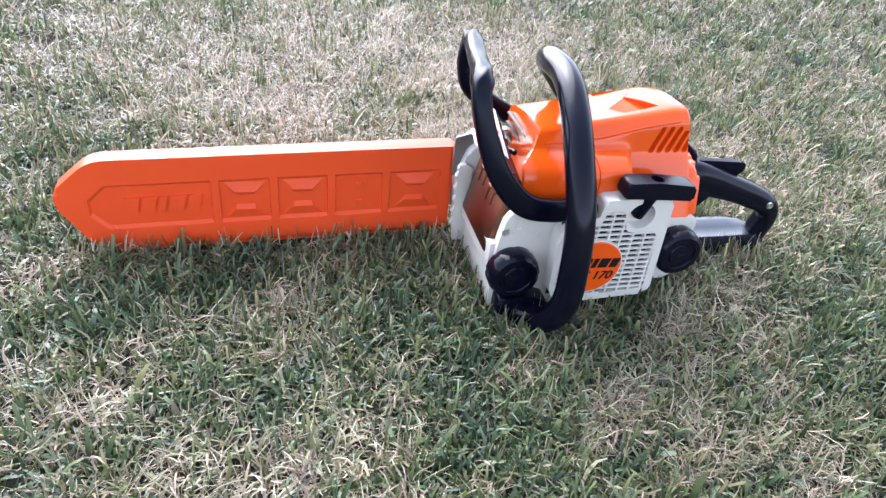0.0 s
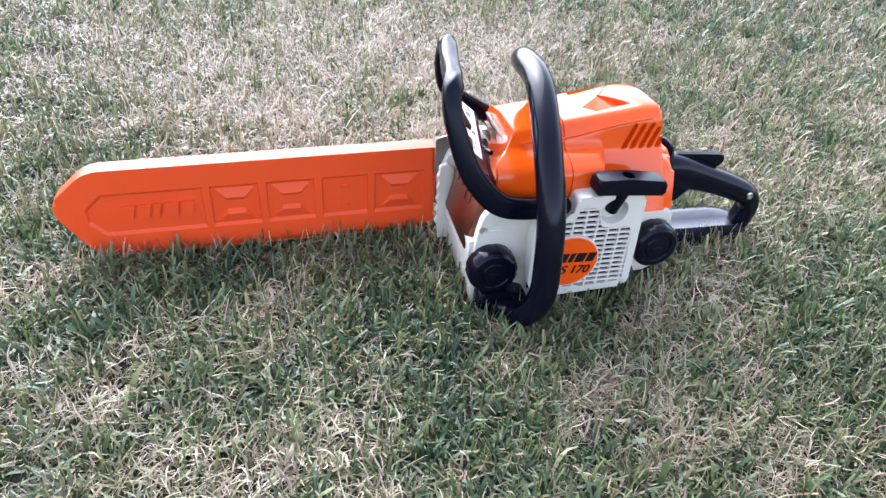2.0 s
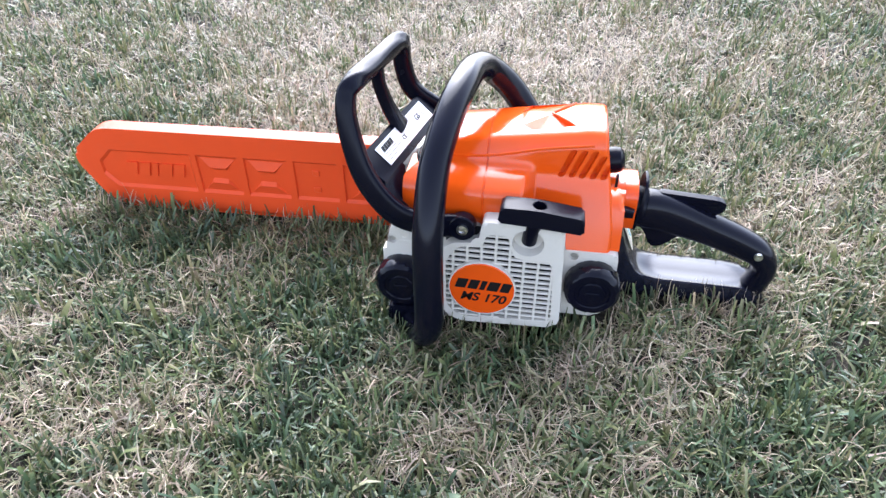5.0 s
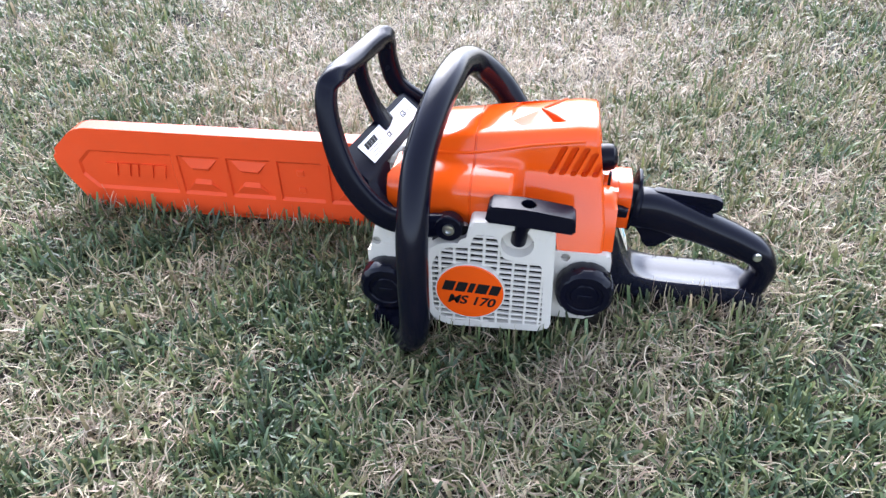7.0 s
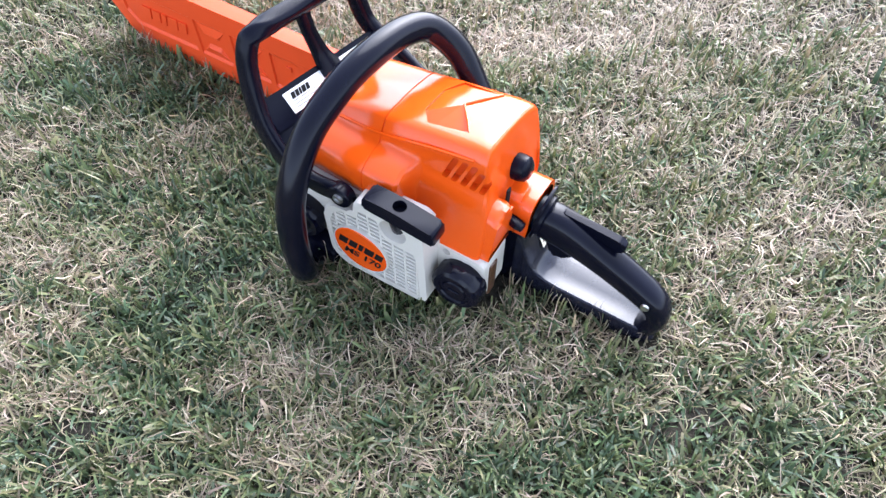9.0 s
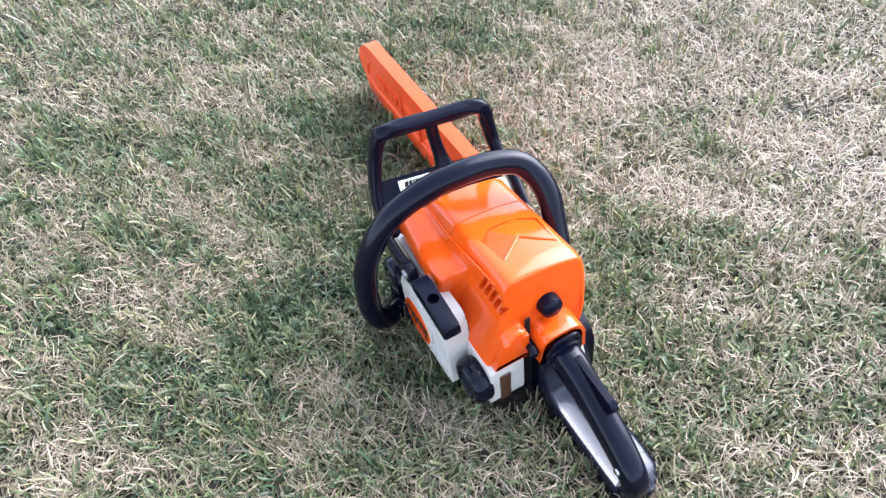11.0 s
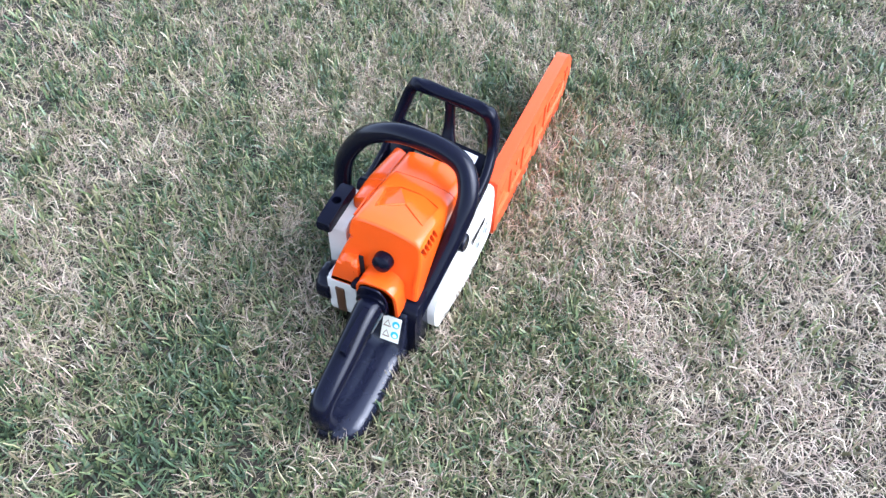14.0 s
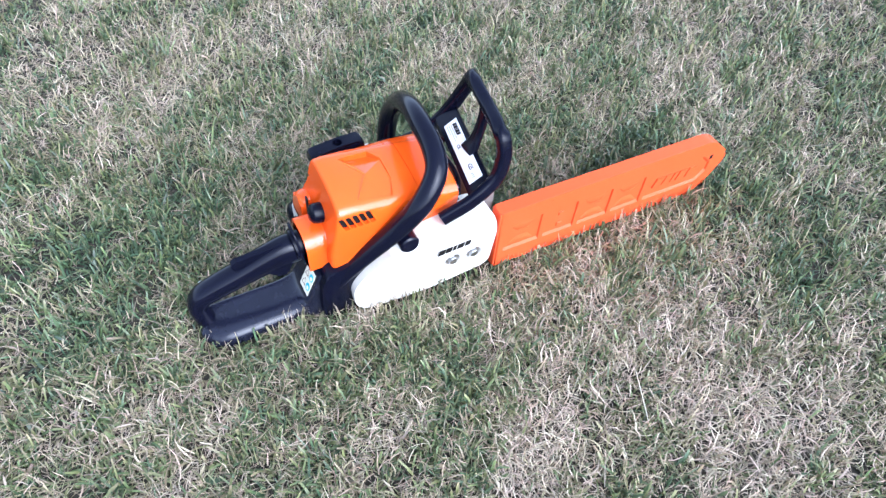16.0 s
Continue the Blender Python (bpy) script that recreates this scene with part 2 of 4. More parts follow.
def build_scabbard():
    root = thing("bar_scabbard", "orange plastic scabbard covering the guide bar, lying in grass", "scabbard")
    edge = [(-0.130, -0.006), (-0.130, 0.0995), (-0.491, 0.0920), (-0.5275, 0.059), (-0.5275, 0.042), (-0.494, -0.014)]
    b = prism(rounded(edge, [0.002, 0.002, 0.016, 0.012, 0.012, 0.016]), SCAB_Y[0], SCAB_Y[1], "y", 0.0042, 4)
    shell = part("shell", b, SCAB, root)

    def z_low(x):
        return 0.0195 + (x + 0.2) * 0.020

    def z_high(x):
        return 0.0708 + (x + 0.2) * 0.021

    cells = [(-0.374, -0.3235), (-0.316, -0.2648), (-0.257, -0.2065), (-0.199, -0.143)]
    cutters = []
    for y, d in ((SCAB_Y[0], -1), (SCAB_Y[1], 1)):
        face, deep = y + d * 0.002, y - d * 0.0026
        outs = [[(-0.381, z_low(-0.381)), (-0.381, z_high(-0.381)), (-0.481, z_high(-0.481)), (-0.498, z_high(-0.49) - 0.016), (-0.498, z_low(-0.49) + 0.016), (-0.483, z_low(-0.483))]]
        outs += [[(a, z_low(a)), (a, z_high(a)), (c, z_high(c)), (c, z_low(c))] for a, c in cells]
        for o in outs:
            cx, cz = sum(p[0] for p in o) / len(o), sum(p[1] for p in o) / len(o)
            inner = [(p[0] + (cx - p[0]) * 0.03, p[1] + math.copysign(0.0035, cz - p[1])) for p in o]
            wide = [(p[0], p[1]) for p in o]
            cutters.append(loft([[(p[0], face, p[1]) for p in wide], [(p[0], y, p[1]) for p in wide], [(p[0], deep, p[1]) for p in inner]]))
    carve(shell, cutters)
    for y, d in ((SCAB_Y[0], 1), (SCAB_Y[1], -1)):
        floor_y = y + d * 0.0026
        for i, (a, c) in enumerate(cells):
            cx, cz, h = (a + c) / 2, (z_low((a + c) / 2) + z_high((a + c) / 2)) / 2, (z_high(a) - z_low(a)) / 2
            b = bmesh.new()
            if i == 2:
                for s in (-1, 1):
                    box(cx - 0.004, cx + 0.004, min(floor_y, floor_y - d * 0.002), max(floor_y, floor_y - d * 0.002), cz + s * 0.011 - 0.0035, cz + s * 0.011 + 0.0035, 0.0006, 1, bm=b)
            else:
                for s in (-1, 1):
                    # a wedge that rises from the cell's edge to a short ridge by its middle
                    far, near = cz + s * h * 0.82, cz + s * h * 0.22
                    rise = floor_y - d * (0.0034 if d > 0 else 0.0018)
                    v = [b.verts.new(p) for p in ((cx - 0.021, floor_y, far), (cx + 0.021, floor_y, far), (cx + 0.009, floor_y, near), (cx - 0.009, floor_y, near), (cx - 0.010, rise, cz + s * h * 0.40), (cx + 0.010, rise, cz + s * h * 0.40))]
                    for f in ((0, 1, 5, 4), (1, 2, 5), (2, 3, 4, 5), (3, 0, 4), (0, 3, 2, 1)):
                        b.faces.new([v[k] for k in f])
            part("emblem", b, SCAB, shell)
        m = Matrix.Translation((-0.432, floor_y, 0.0415)) @ Matrix.Rotation(radians(-1.5), 4, "Y") @ (FACE_LEFT if d > 0 else FACE_RIGHT)
        mark_bars(0.074, 0.017, SCAB, shell, m, 5, "embossed_mark", 0.0024)
    # slot near the tip is not cut: its shaded depth is a black patch
    part("drain_slot_shade", box(-0.500, -0.494, 0.1160, 0.1168, 0.054, 0.062, 0.0003, 1), RECESS_SHADE, shell)
    return root


build_scabbard()


# ---- chainsaw ----
saw = thing("chainsaw", "orange and white chainsaw with black handles standing on a lawn", "chainsaw")


def cover_profile(x):
    """Section of the orange cover across the saw, from the starter side's foot over the top."""
    k = (x + 0.078) / 0.164
    top = 0.160 + 0.019 * min(1, max(0, k * 1.2))
    foot_l = 0.098 - 0.020 * min(1.0, max(0.0, (x - 0.044) / 0.004))
    foot_r = 0.105 - 0.03 * max(0, k)
    bulge = 1.0 - min(1.0, max(0.0, (x - 0.003) / 0.013))
    bulge = bulge * bulge * (3 - 2 * bulge) * (1 - 0.25 * max(0.0, (-0.045 - x) / 0.033))
    wall = -0.002
    low = foot_l < 0.09

    def flank(a, c):
        return tuple(p + (q - p) * bulge for p, q in zip(a, c))

    return [flank((-0.029 if low else -0.024, foot_l), (-0.030, 0.098)), flank((-0.018, 0.108), (-0.0365, 0.114)), flank((-0.008, 0.132), (-0.0355, 0.1365)), flank((wall - 0.001, 0.142), (-0.020, 0.1450)), flank((wall, 0.150), (wall - 0.002, 0.1475)), (wall + 0.0015, top - 0.009),
            (0.0065, top + 0.001), (0.014, top + 0.003), (0.05, top + 0.001), (0.084, top - 0.0065), (0.0925, top - 0.014), (0.0945, 0.143), (0.0935, 0.12), (0.090, foot_r)]


def build_cover():
    sections = []
    stations = [-0.078, -0.0775, -0.07, -0.06, -0.05, -0.04, -0.0298, -0.0294, -0.0284, -0.0280, -0.02, -0.01, -0.002, 0.003, 0.006, 0.009, 0.011, 0.013, 0.0145, 0.016, 0.02, 0.026, 0.034, 0.0435, 0.0448, 0.0485, 0.06, 0.074, 0.082, 0.085, 0.0868, 0.0875]
    for x in stations:
        p = cover_profile(x)
        cy, cz = 0.04, 0.125
        inset = 0.0014 if -0.0296 < x < -0.0282 else 0.0004 if x < -0.028 else 0.0
        inset += 0.002 if x <= -0.078 else 0.0
        inset += {0.082: 0.0002, 0.085: 0.0011, 0.0868: 0.0030, 0.0875: 0.0058}.get(x, 0)
        pts = [Vector(q) for q in p]
        for cut in (0.2, 0.25, 0.25):
            soft = [pts[0]]
            for a, b in zip(pts, pts[1:]):
                soft += [a.lerp(b, cut), a.lerp(b, 1 - cut)]
            pts = soft + [pts[-1]]
        ring = []
        for q in pts:
            d = Vector((cy, cz)) - q
            lean = 0.17 * min(1.0, max(0.0, (x - 0.05) / 0.0375)) * max(0.0, q.y - 0.1)
            ring.append((x - lean - 0.024 * max(0.0, (-0.05 - x) / 0.028) * min(1.0, max(0.0, (0.008 - q.x) / 0.03)), q.x + inset * d.x / max(abs(d.x), abs(d.y)), q.y + inset * d.y / max(abs(d.x), abs(d.y))))
        sections.append(ring)
    cover = part("top_cover", loft(sections), ORANGE, saw, angle=28)
    cutters = []
    for i in range(5):
        # slanted cooling slots on both flanks
        for side in (0, 1):
            x0 = 0.0360 + i * 0.0092 if side == 0 else 0.033 + i * 0.0080
            top = (0.167, 0.167, 0.167, 0.163, 0.154)[i] if side == 0 else 0.161
            lean, w = (top - 0.145) * 0.46, 0.0029 if side == 0 else 0.0031
            y0, y1 = (-0.012, 0.0045) if side == 0 else (0.080, 0.10)
            low = 0.141 if side == 0 else 0.142
            cutters.append(prism(rounded([(x0 - w, low), (x0 + w, low), (x0 + w + lean, top), (x0 - w + lean, top)], 0.0026, 4), y0, y1, "y", 0))
    # pocket on the roof, with a floor that falls towards its blunt end
    apex = (0.024, 0.050, 0.1750)
    l1, l2, r1, r2 = (0.008, 0.0155, 0.1660), (0.0455, 0.0195, 0.1725), (0.005, 0.084, 0.1620), (0.0455, 0.081, 0.1708)
    f1, f2 = (-0.003, 0.030, 0.1708), (-0.003, 0.062, 0.1680)
    rim = [l1, l2, apex, r2, r1, f2, f1]
    b = bmesh.new()
    lo, hi = [b.verts.new(p) for p in rim], [b.verts.new((x, y, 0.2)) for x, y, z in rim]
    for i in range(7):
        j = (i + 1) % 7
        b.faces.new((lo[i], lo[j], hi[j], hi[i]))
        if 2 not in (i, j):
            b.faces.new((lo[2], lo[j], lo[i]))
            b.faces.new((hi[2], hi[i], hi[j]))
    cutters.append(b)
    carve(cover, cutters, 15)
    for side, z in ((0.0205, 0.1793), (0.081, 0.1715)):
        part("ridge", tube([(0.024, 0.050, 0.1752), (0.035, (0.050 + side) / 2, (0.1752 + z) / 2 + 0.0006), (0.0455, side, z)], [(0.0012, 0.0012), (0.0014, 0.0014), (0.0008, 0.0008)], 4, 8), ORANGE, cover)
    # moulded ridge along the flank and the pod at the rear corner
    part("ridge", tube([(-0.074, -0.0005, 0.1525), (-0.03, -0.0015, 0.1555), (0.02, -0.0015, 0.1665), (0.062, 0.0005, 0.172)], (0.0012, 0.0016), 4, 8), ORANGE, cover)
    for cx, r in ((-0.066, 0.0042), (-0.049, 0.0042)):
        part("embossed_sign", tube([(cx + r * math.cos(t), -0.0312, 0.1235 + r * math.sin(t)) for t in np.linspace(0, 6.2, 9)], (0.0005, 0.0005), 3, 6), ORANGE, cover)
    b = prism(rounded([(-0.0245, 0.0785), (-0.0160, 0.106), (-0.0080, 0.1255), (0.0165, 0.1255), (0.0165, 0.0785)], [0.002, 0.014, 0.012, 0.008, 0.002]), 0.06, 0.0955, "x", 0.0075, 5)
    part("lever_housing", b, ORANGE, cover)
    b = prism(rounded([(0.0215, 0.074), (0.0215, 0.108), (0.029, 0.1175), (0.063, 0.1165), (0.0745, 0.104), (0.0765, 0.068)], [0.001, 0.008, 0.008, 0.010, 0.010, 0.001]), 0.07, 0.098, "x", 0.001, 2)
    neck = part("handle_neck", b, ORANGE, cover, "orange hood over the handle's root")
    arch = rounded([(0.0215, 0.074), (0.0215, 0.108), (0.029, 0.1175), (0.063, 0.1165), (0.0745, 0.104), (0.0765, 0.068)], [0.001, 0.008, 0.008, 0.010, 0.010, 0.001])
    arch += rounded([(0.0725, 0.068), (0.0705, 0.102), (0.061, 0.1125), (0.031, 0.1135), (0.0250, 0.106), (0.0250, 0.074)], [0.001, 0.008, 0.008, 0.006, 0.006, 0.001])
    part("hood_rim", prism(arch, 0.0975, 0.1105, "x", 0.0008, 2), ORANGE, neck)
    # black box set across the right-hand slots to paint their inner shade
    part("vent_shade", box(0.028, 0.0735, 0.0872, 0.0886, 0.140, 0.1615, 0.0003, 1), RECESS_SHADE, cover)
    # black strip paints the shaded depth of the lever's slot
    part("switch_slot_shade", box(0.0870, 0.0890, 0.0163, 0.0222, 0.088, 0.134, 0.0004, 1), RECESS_SHADE, cover)
    part("switch_lever", tube([(0.088, 0.020, 0.097), (0.100, 0.017, 0.096), (0.108, 0.0155, 0.0955)], [(0.004, 0.004), (0.005, 0.005), (0.004, 0.004)], 4, 12, 3), BLACK, cover, "black switch lever")
    b = lathe([(0.0, -0.003), (0.0125, -0.003), (0.0125, 0.003), (0.0115, 0.008), (0.008, 0.011), (0.0, 0.012)], Matrix.Translation((0.0835, 0.047, 0.133)) @ Matrix.Rotation(radians(-9), 4, "Y") @ Matrix.Rotation(radians(90), 4, "Y"), 28)
    part("choke_knob", b, BLACK, cover, "round black choke knob")
    return cover


cover = build_cover()


def build_crankcase():
    """White tank housing, low front wall and the dark engine parts that show in front of the cover."""
    b = prism(rounded([(-0.1195, -0.012), (-0.1195, 0.062), (-0.112, 0.098), (-0.095, 0.104), (-0.03, 0.104), (-0.03, -0.012)], [0.006, 0.02, 0.02, 0.02, 0.004, 0.004]), -0.036, -0.026, "y", 0.002)
    front = part("tank_housing", b, WHITE, saw)
    part("oil_tank", box(-0.1185, -0.03, -0.0265, 0.072, -0.012, 0.042, 0.004, 2), WHITE, front)
    b = prism(rounded([(0.030, 0.003), (0.030, 0.080), (0.092, 0.080), (0.0955, 0.076), (0.0965, 0.020), (0.088, 0.004)], [0.002, 0.002, 0.004, 0.004, 0.012, 0.01]), -0.030, 0.010, "y", 0.003, 3)
    rear = part("fuel_tank", b, WHITE, saw)
    part("tank_window", box(0.094, 0.0978, -0.0195, -0.0065, 0.018, 0.066, 0.0015, 2), BROWN, rear, "brown translucent tank window")
    for x, z, p in ((-0.112, 0.078, front), (0.056, 0.074, rear)):
        y = -0.036 if p is front else -0.030
        carve(p, [lathe([(0.0, 0.0), (0.0040, 0.0), (0.0044, 0.008), (0.0, 0.008)], to_y(x, y + 0.0045, z), 20)])
        part("screw", lathe([(0.0, 0.0), (0.0034, 0.0), (0.0032, 0.0015), (0.0, 0.0015)], to_y(x, y + 0.0045, z), 16), SPIKE, p)
    part("oil_sign", tube([(-0.100 + 0.0035 * math.sin(t) * (1 - 0.3 * math.cos(t)), -0.0362, 0.086 + 0.0045 * math.cos(t)) for t in np.linspace(0, 6.2, 9)], (0.0005, 0.0005), 3, 6), WHITE, front)
    part("oil_sign", box(-0.106, -0.095, -0.0366, -0.0355, 0.0735, 0.0785, 0.0005, 1), WHITE, front)
    # plain filler blocks, coloured near black for the shade inside the saw
    b = box(-0.10, 0.085, 0.0, 0.085, -0.018, 0.09, 0.004, 1)
    box(-0.095, -0.075, 0.0, 0.085, 0.08, 0.115, 0.003, 1, bm=b)
    core = part("engine_core", b, RECESS_SHADE, saw)
    for i in range(4):
        part("cooling_fin", box(-0.085 + 0.001 * i, -0.0775, 0.004, 0.088, 0.110 + i * 0.0105, 0.1125 + i * 0.0105, 0.0008, 1), CAST, core)
    part("spark_lead", tube([(-0.094, 0.02, 0.132), (-0.098, 0.035, 0.130), (-0.096, 0.06, 0.126), (-0.090, 0.075, 0.112)], (0.0028, 0.0028), 5, 10), BLACK, core)
    # muffler plate between the low wall and the guard
    tilt = Matrix.Translation((-0.113, 0.02, 0.078)) @ Matrix.Rotation(radians(12), 4, "Y")
    muff = part("muffler", box(-0.006, 0.014, -0.040, 0.046, -0.036, 0.036, 0.004, 2, m=tilt), MUFFLER, saw, "heat-stained muffler plate")
    b = bmesh.new()
    for i, (y, z) in enumerate(((-0.018, 0.016), (-0.004, 0.014), (0.012, 0.02), (0.026, 0.018))):
        box(-0.0072, -0.0058, y, y + 0.003, z - 0.010, z + 0.006, 0.0003, 1, bm=b, m=tilt)
        box(-0.0072, -0.0058, y - 0.004, y + 0.004, z + 0.004, z + 0.007, 0.0003, 1, bm=b, m=tilt)
    part("embossing", b, MUFFLER, muff)
    part("lip", prism([(-0.030, 0.030), (-0.030, 0.062), (0.069, 0.050), (0.069, 0.030)], -0.1235, -0.110, "x", 0.002, 2), WHITE, front)
    # toothed spike beside the bar
    edge = [(-0.116, -0.004), (-0.116, 0.086), (-0.124, 0.0925), (-0.1305, 0.091), (-0.1325, 0.087)]
    z = 0.082
    while z > 0.012:
        edge += [(-0.1305, z), (-0.1342, z - 0.0035), (-0.1342, z - 0.006), (-0.1305, z - 0.0095)]
        z -= 0.0145
    edge += [(-0.1295, -0.004)]
    part("bumper_spike", prism(edge, 0.0700, 0.0760, "y", 0.0012, 2), WHITE, saw, "off-white scalloped bumper edge")
    part("guide_bar", prism(rounded([(-0.30, 0.022), (-0.30, 0.076), (-0.06, 0.084), (-0.06, 0.020)], 0.01), 0.1045, 0.1085, "y", 0.0005, 1), STEEL, saw, "grey steel guide bar")
    # thin leaning plate in a darker grey than the white housing
    part("grey_plate", prism(rounded([(-0.134, 0.070), (-0.1345, 0.1155), (-0.1165, 0.1200), (-0.106, 0.078)], 0.003), 0.0850, 0.0880, "y", 0.0006, 1), DULL, saw, "dull grey plate by the root of the guide bar")
    part("housing_edge", prism(rounded([(0.006, 0.112), (0.012, 0.1165), (0.030, 0.1125), (0.050, 0.097), (0.044, 0.090), (0.008, 0.104)], 0.003), 0.0925, 0.0968, "y", 0.001, 2), WHITE, saw)
    part("rear_frame", prism(rounded([(-0.02, -0.018), (-0.02, 0.05), (0.05, 0.082), (0.094, 0.072), (0.104, 0.052), (0.106, 0.006), (0.104, -0.018)], 0.008), 0.028, 0.0955, "y", 0.003, 2), BLACK, saw)
    b = lathe([(0.0, -0.002), (0.013, -0.002), (0.013, 0.004), (0.011, 0.006), (0.0, 0.0065)], Matrix.Translation((0.083, 0.088, 0.012)) @ Matrix.Rotation(radians(-90), 4, "X"), 24)
    part("buffer_boss", b, BLACK, saw)


build_crankcase()


def build_starter():
    """Starter housing: a raised frame with real slats and ribs over a sheet painted as dark as shade."""
    outer = rounded([(-0.064, 0.014), (-0.066, 0.083), (-0.052, 0.0945), (-0.030, 0.0965), (-0.026, 0.119), (0.036, 0.122), (0.045, 0.115), (0.049, 0.012), (0.044, 0.004), (-0.048, 0.000)], [0.02, 0.012, 0.006, 0.006, 0.004, 0.006, 0.01, 0.008, 0.008, 0.02])
    house = part("starter_housing", prism(outer, -0.053, -0.026, "y", 0.003, 3), WHITE, saw)
    hole = rounded([(-0.058, 0.018), (-0.059, 0.074), (-0.048, 0.0905), (-0.026, 0.092), (-0.022, 0.107), (-0.004, 0.107), (0.003, 0.083), (0.034, 0.082), (0.038, 0.074), (0.041, 0.012), (-0.044, 0.006)], [0.02, 0.012, 0.006, 0.004, 0.004, 0.004, 0.006, 0.008, 0.008, 0.004, 0.02])
    well = lathe([(0.0, 0), (0.013, 0), (0.0145, 0.014), (0.0, 0.014)], to_y(0.014, -0.043, 0.101), 24)
    carve(house, [prism(hole, -0.060, -0.041, "y", 0), well])
    # thin sheet whose black stands for the shade behind the slats
    part("hollow_shade", box(-0.06, 0.042, -0.0415, -0.0405, 0.004, 0.106, 0, 1), RECESS_SHADE, house)

    def span(z):
        """Reach of the hollow at a height."""
        xs = []
        for (x0, z0), (x1, z1) in zip(hole, hole[1:] + hole[:1]):
            if (z0 - z) * (z1 - z) < 0:
                xs.append(x0 + (x1 - x0) * (z - z0) / (z1 - z0))
        return (min(xs), max(xs)) if len(xs) > 1 else None

    for i in range(18):
        z = 0.0085 + i * 0.0060
        s = span(z)
        if s:
            part("slat", box(s[0] - 0.001, s[1] + 0.001, -0.0523, -0.0494, z - 0.00115, z + 0.00115, 0.0003, 1), WHITE, house)
    for i in range(8):
        x = -0.052 + i * 0.0128
        zs = [z for z in np.arange(0.0, 0.107, 0.001) if span(z) and span(z)[0] < x < span(z)[1]]
        if zs:
            part("rib", box(x - 0.0012, x + 0.0012, -0.0526, -0.0480, zs[0] - 0.001, zs[-1] + 0.001, 0.0005, 1), WHITE, house)
    m = to_y(-0.0245, -0.0535, 0.0455)
    badge = part("badge", lathe([(0.0, -0.003), (0.0300, -0.003), (0.0300, 0.0022), (0.0292, 0.0028), (0.0, 0.0028)], m, 48), ORANGE, saw, "round orange badge with black lettering")
    part("badge_rim", lathe([(0.0300, -0.003), (0.0311, -0.003), (0.0311, 0.002), (0.0300, 0.002)], m, 48), WHITE, badge)
    face = Matrix.Translation((-0.0245, -0.0564, 0.0510)) @ Matrix.Rotation(radians(2), 4, "Y") @ FACE_LEFT
    mark_bars(0.050, 0.0108, INK, badge, face, 5)
    writing("MS 170", 0.0140, INK, badge, Matrix.Translation((-0.0235, -0.0564, 0.0355)) @ Matrix.Rotation(radians(2), 4, "Y") @ FACE_LEFT)
    # pull grip with its stem and moulded hole
    grip = part("starter_grip", prism(rounded([(-0.0135, 0.1245), (-0.0110, 0.1400), (0.019, 0.1400), (0.0590, 0.1345), (0.0600, 0.1190), (0.018, 0.1225)], [0.003, 0.003, 0.01, 0.003, 0.003, 0.02]), -0.0585, -0.0400, "y", 0.0025, 2), BLACK, saw, "black pull grip of the starter cord")
    carve(grip, [lathe([(0.0, 0), (0.0062, 0), (0.0062, 0.03), (0.0, 0.03)], Matrix.Translation((0.021, -0.0492, 0.131)), 20)])
    part("stem", tube([(0.019, -0.0495, 0.126), (0.016, -0.0485, 0.112), (0.0145, -0.044, 0.098)], [(0.009, 0.008), (0.0068, 0.0068), (0.0068, 0.0068)], 5, 16), BLACK, grip)


build_starter()


def build_caps():
    def notch(k):
        return 0.965 if k % 6 == 0 else 1.0
    prof = [(0.0, -0.002), (0.0235, -0.002), (0.0255, 0.001), (0.0258, 0.012), (0.0245, 0.017), (0.0215, 0.0195), (0.0165, 0.0195), (0.0155, 0.0178), (0.0125, 0.0178), (0.0115, 0.0192), (0.0, 0.0192)]
    for name, x, y, z, lab in (("oil_cap", -0.1015, -0.035, 0.0365, "round black oil filler cap"), ("fuel_cap", 0.0755, -0.030, 0.047, "round black fuel filler cap")):
        cap = part(name, lathe(prof, to_y(x, y, z), 48, notch=notch), RUBBER, saw, lab)
        part("cap_mark", box(x - 0.006, x + 0.006, y - 0.0202, y - 0.0190, z - 0.002, z + 0.002, 0.0004, 1), RUBBER, cap)
    part("handle_foot", prism(rounded([(-0.115, -0.016), (-0.115, 0.012), (-0.085, 0.014), (-0.062, 0.005), (-0.062, -0.016)], 0.006), -0.055, -0.030, "y", 0.003), BLACK, saw)


build_caps()

BAIL = [(-0.098, -0.034, -0.008), (-0.086, -0.06, -0.006), (-0.075, -0.081, 0.006), (-0.067, -0.0942, 0.0365), (-0.067, -0.0944, 0.0834), (-0.068, -0.0836, 0.1308), (-0.0672, -0.0528, 0.1744), (-0.0611, -0.0122, 0.1997), (-0.0554, 0.0271, 0.2085), (-0.0512, 0.0696, 0.2051), (-0.0414, 0.0991, 0.1939), (-0.0183, 0.1125, 0.1679), (0.0083, 0.1076, 0.1327), (0.041, 0.098, 0.095), (0.07, 0.088, 0.059), (0.092, 0.08, 0.026)]


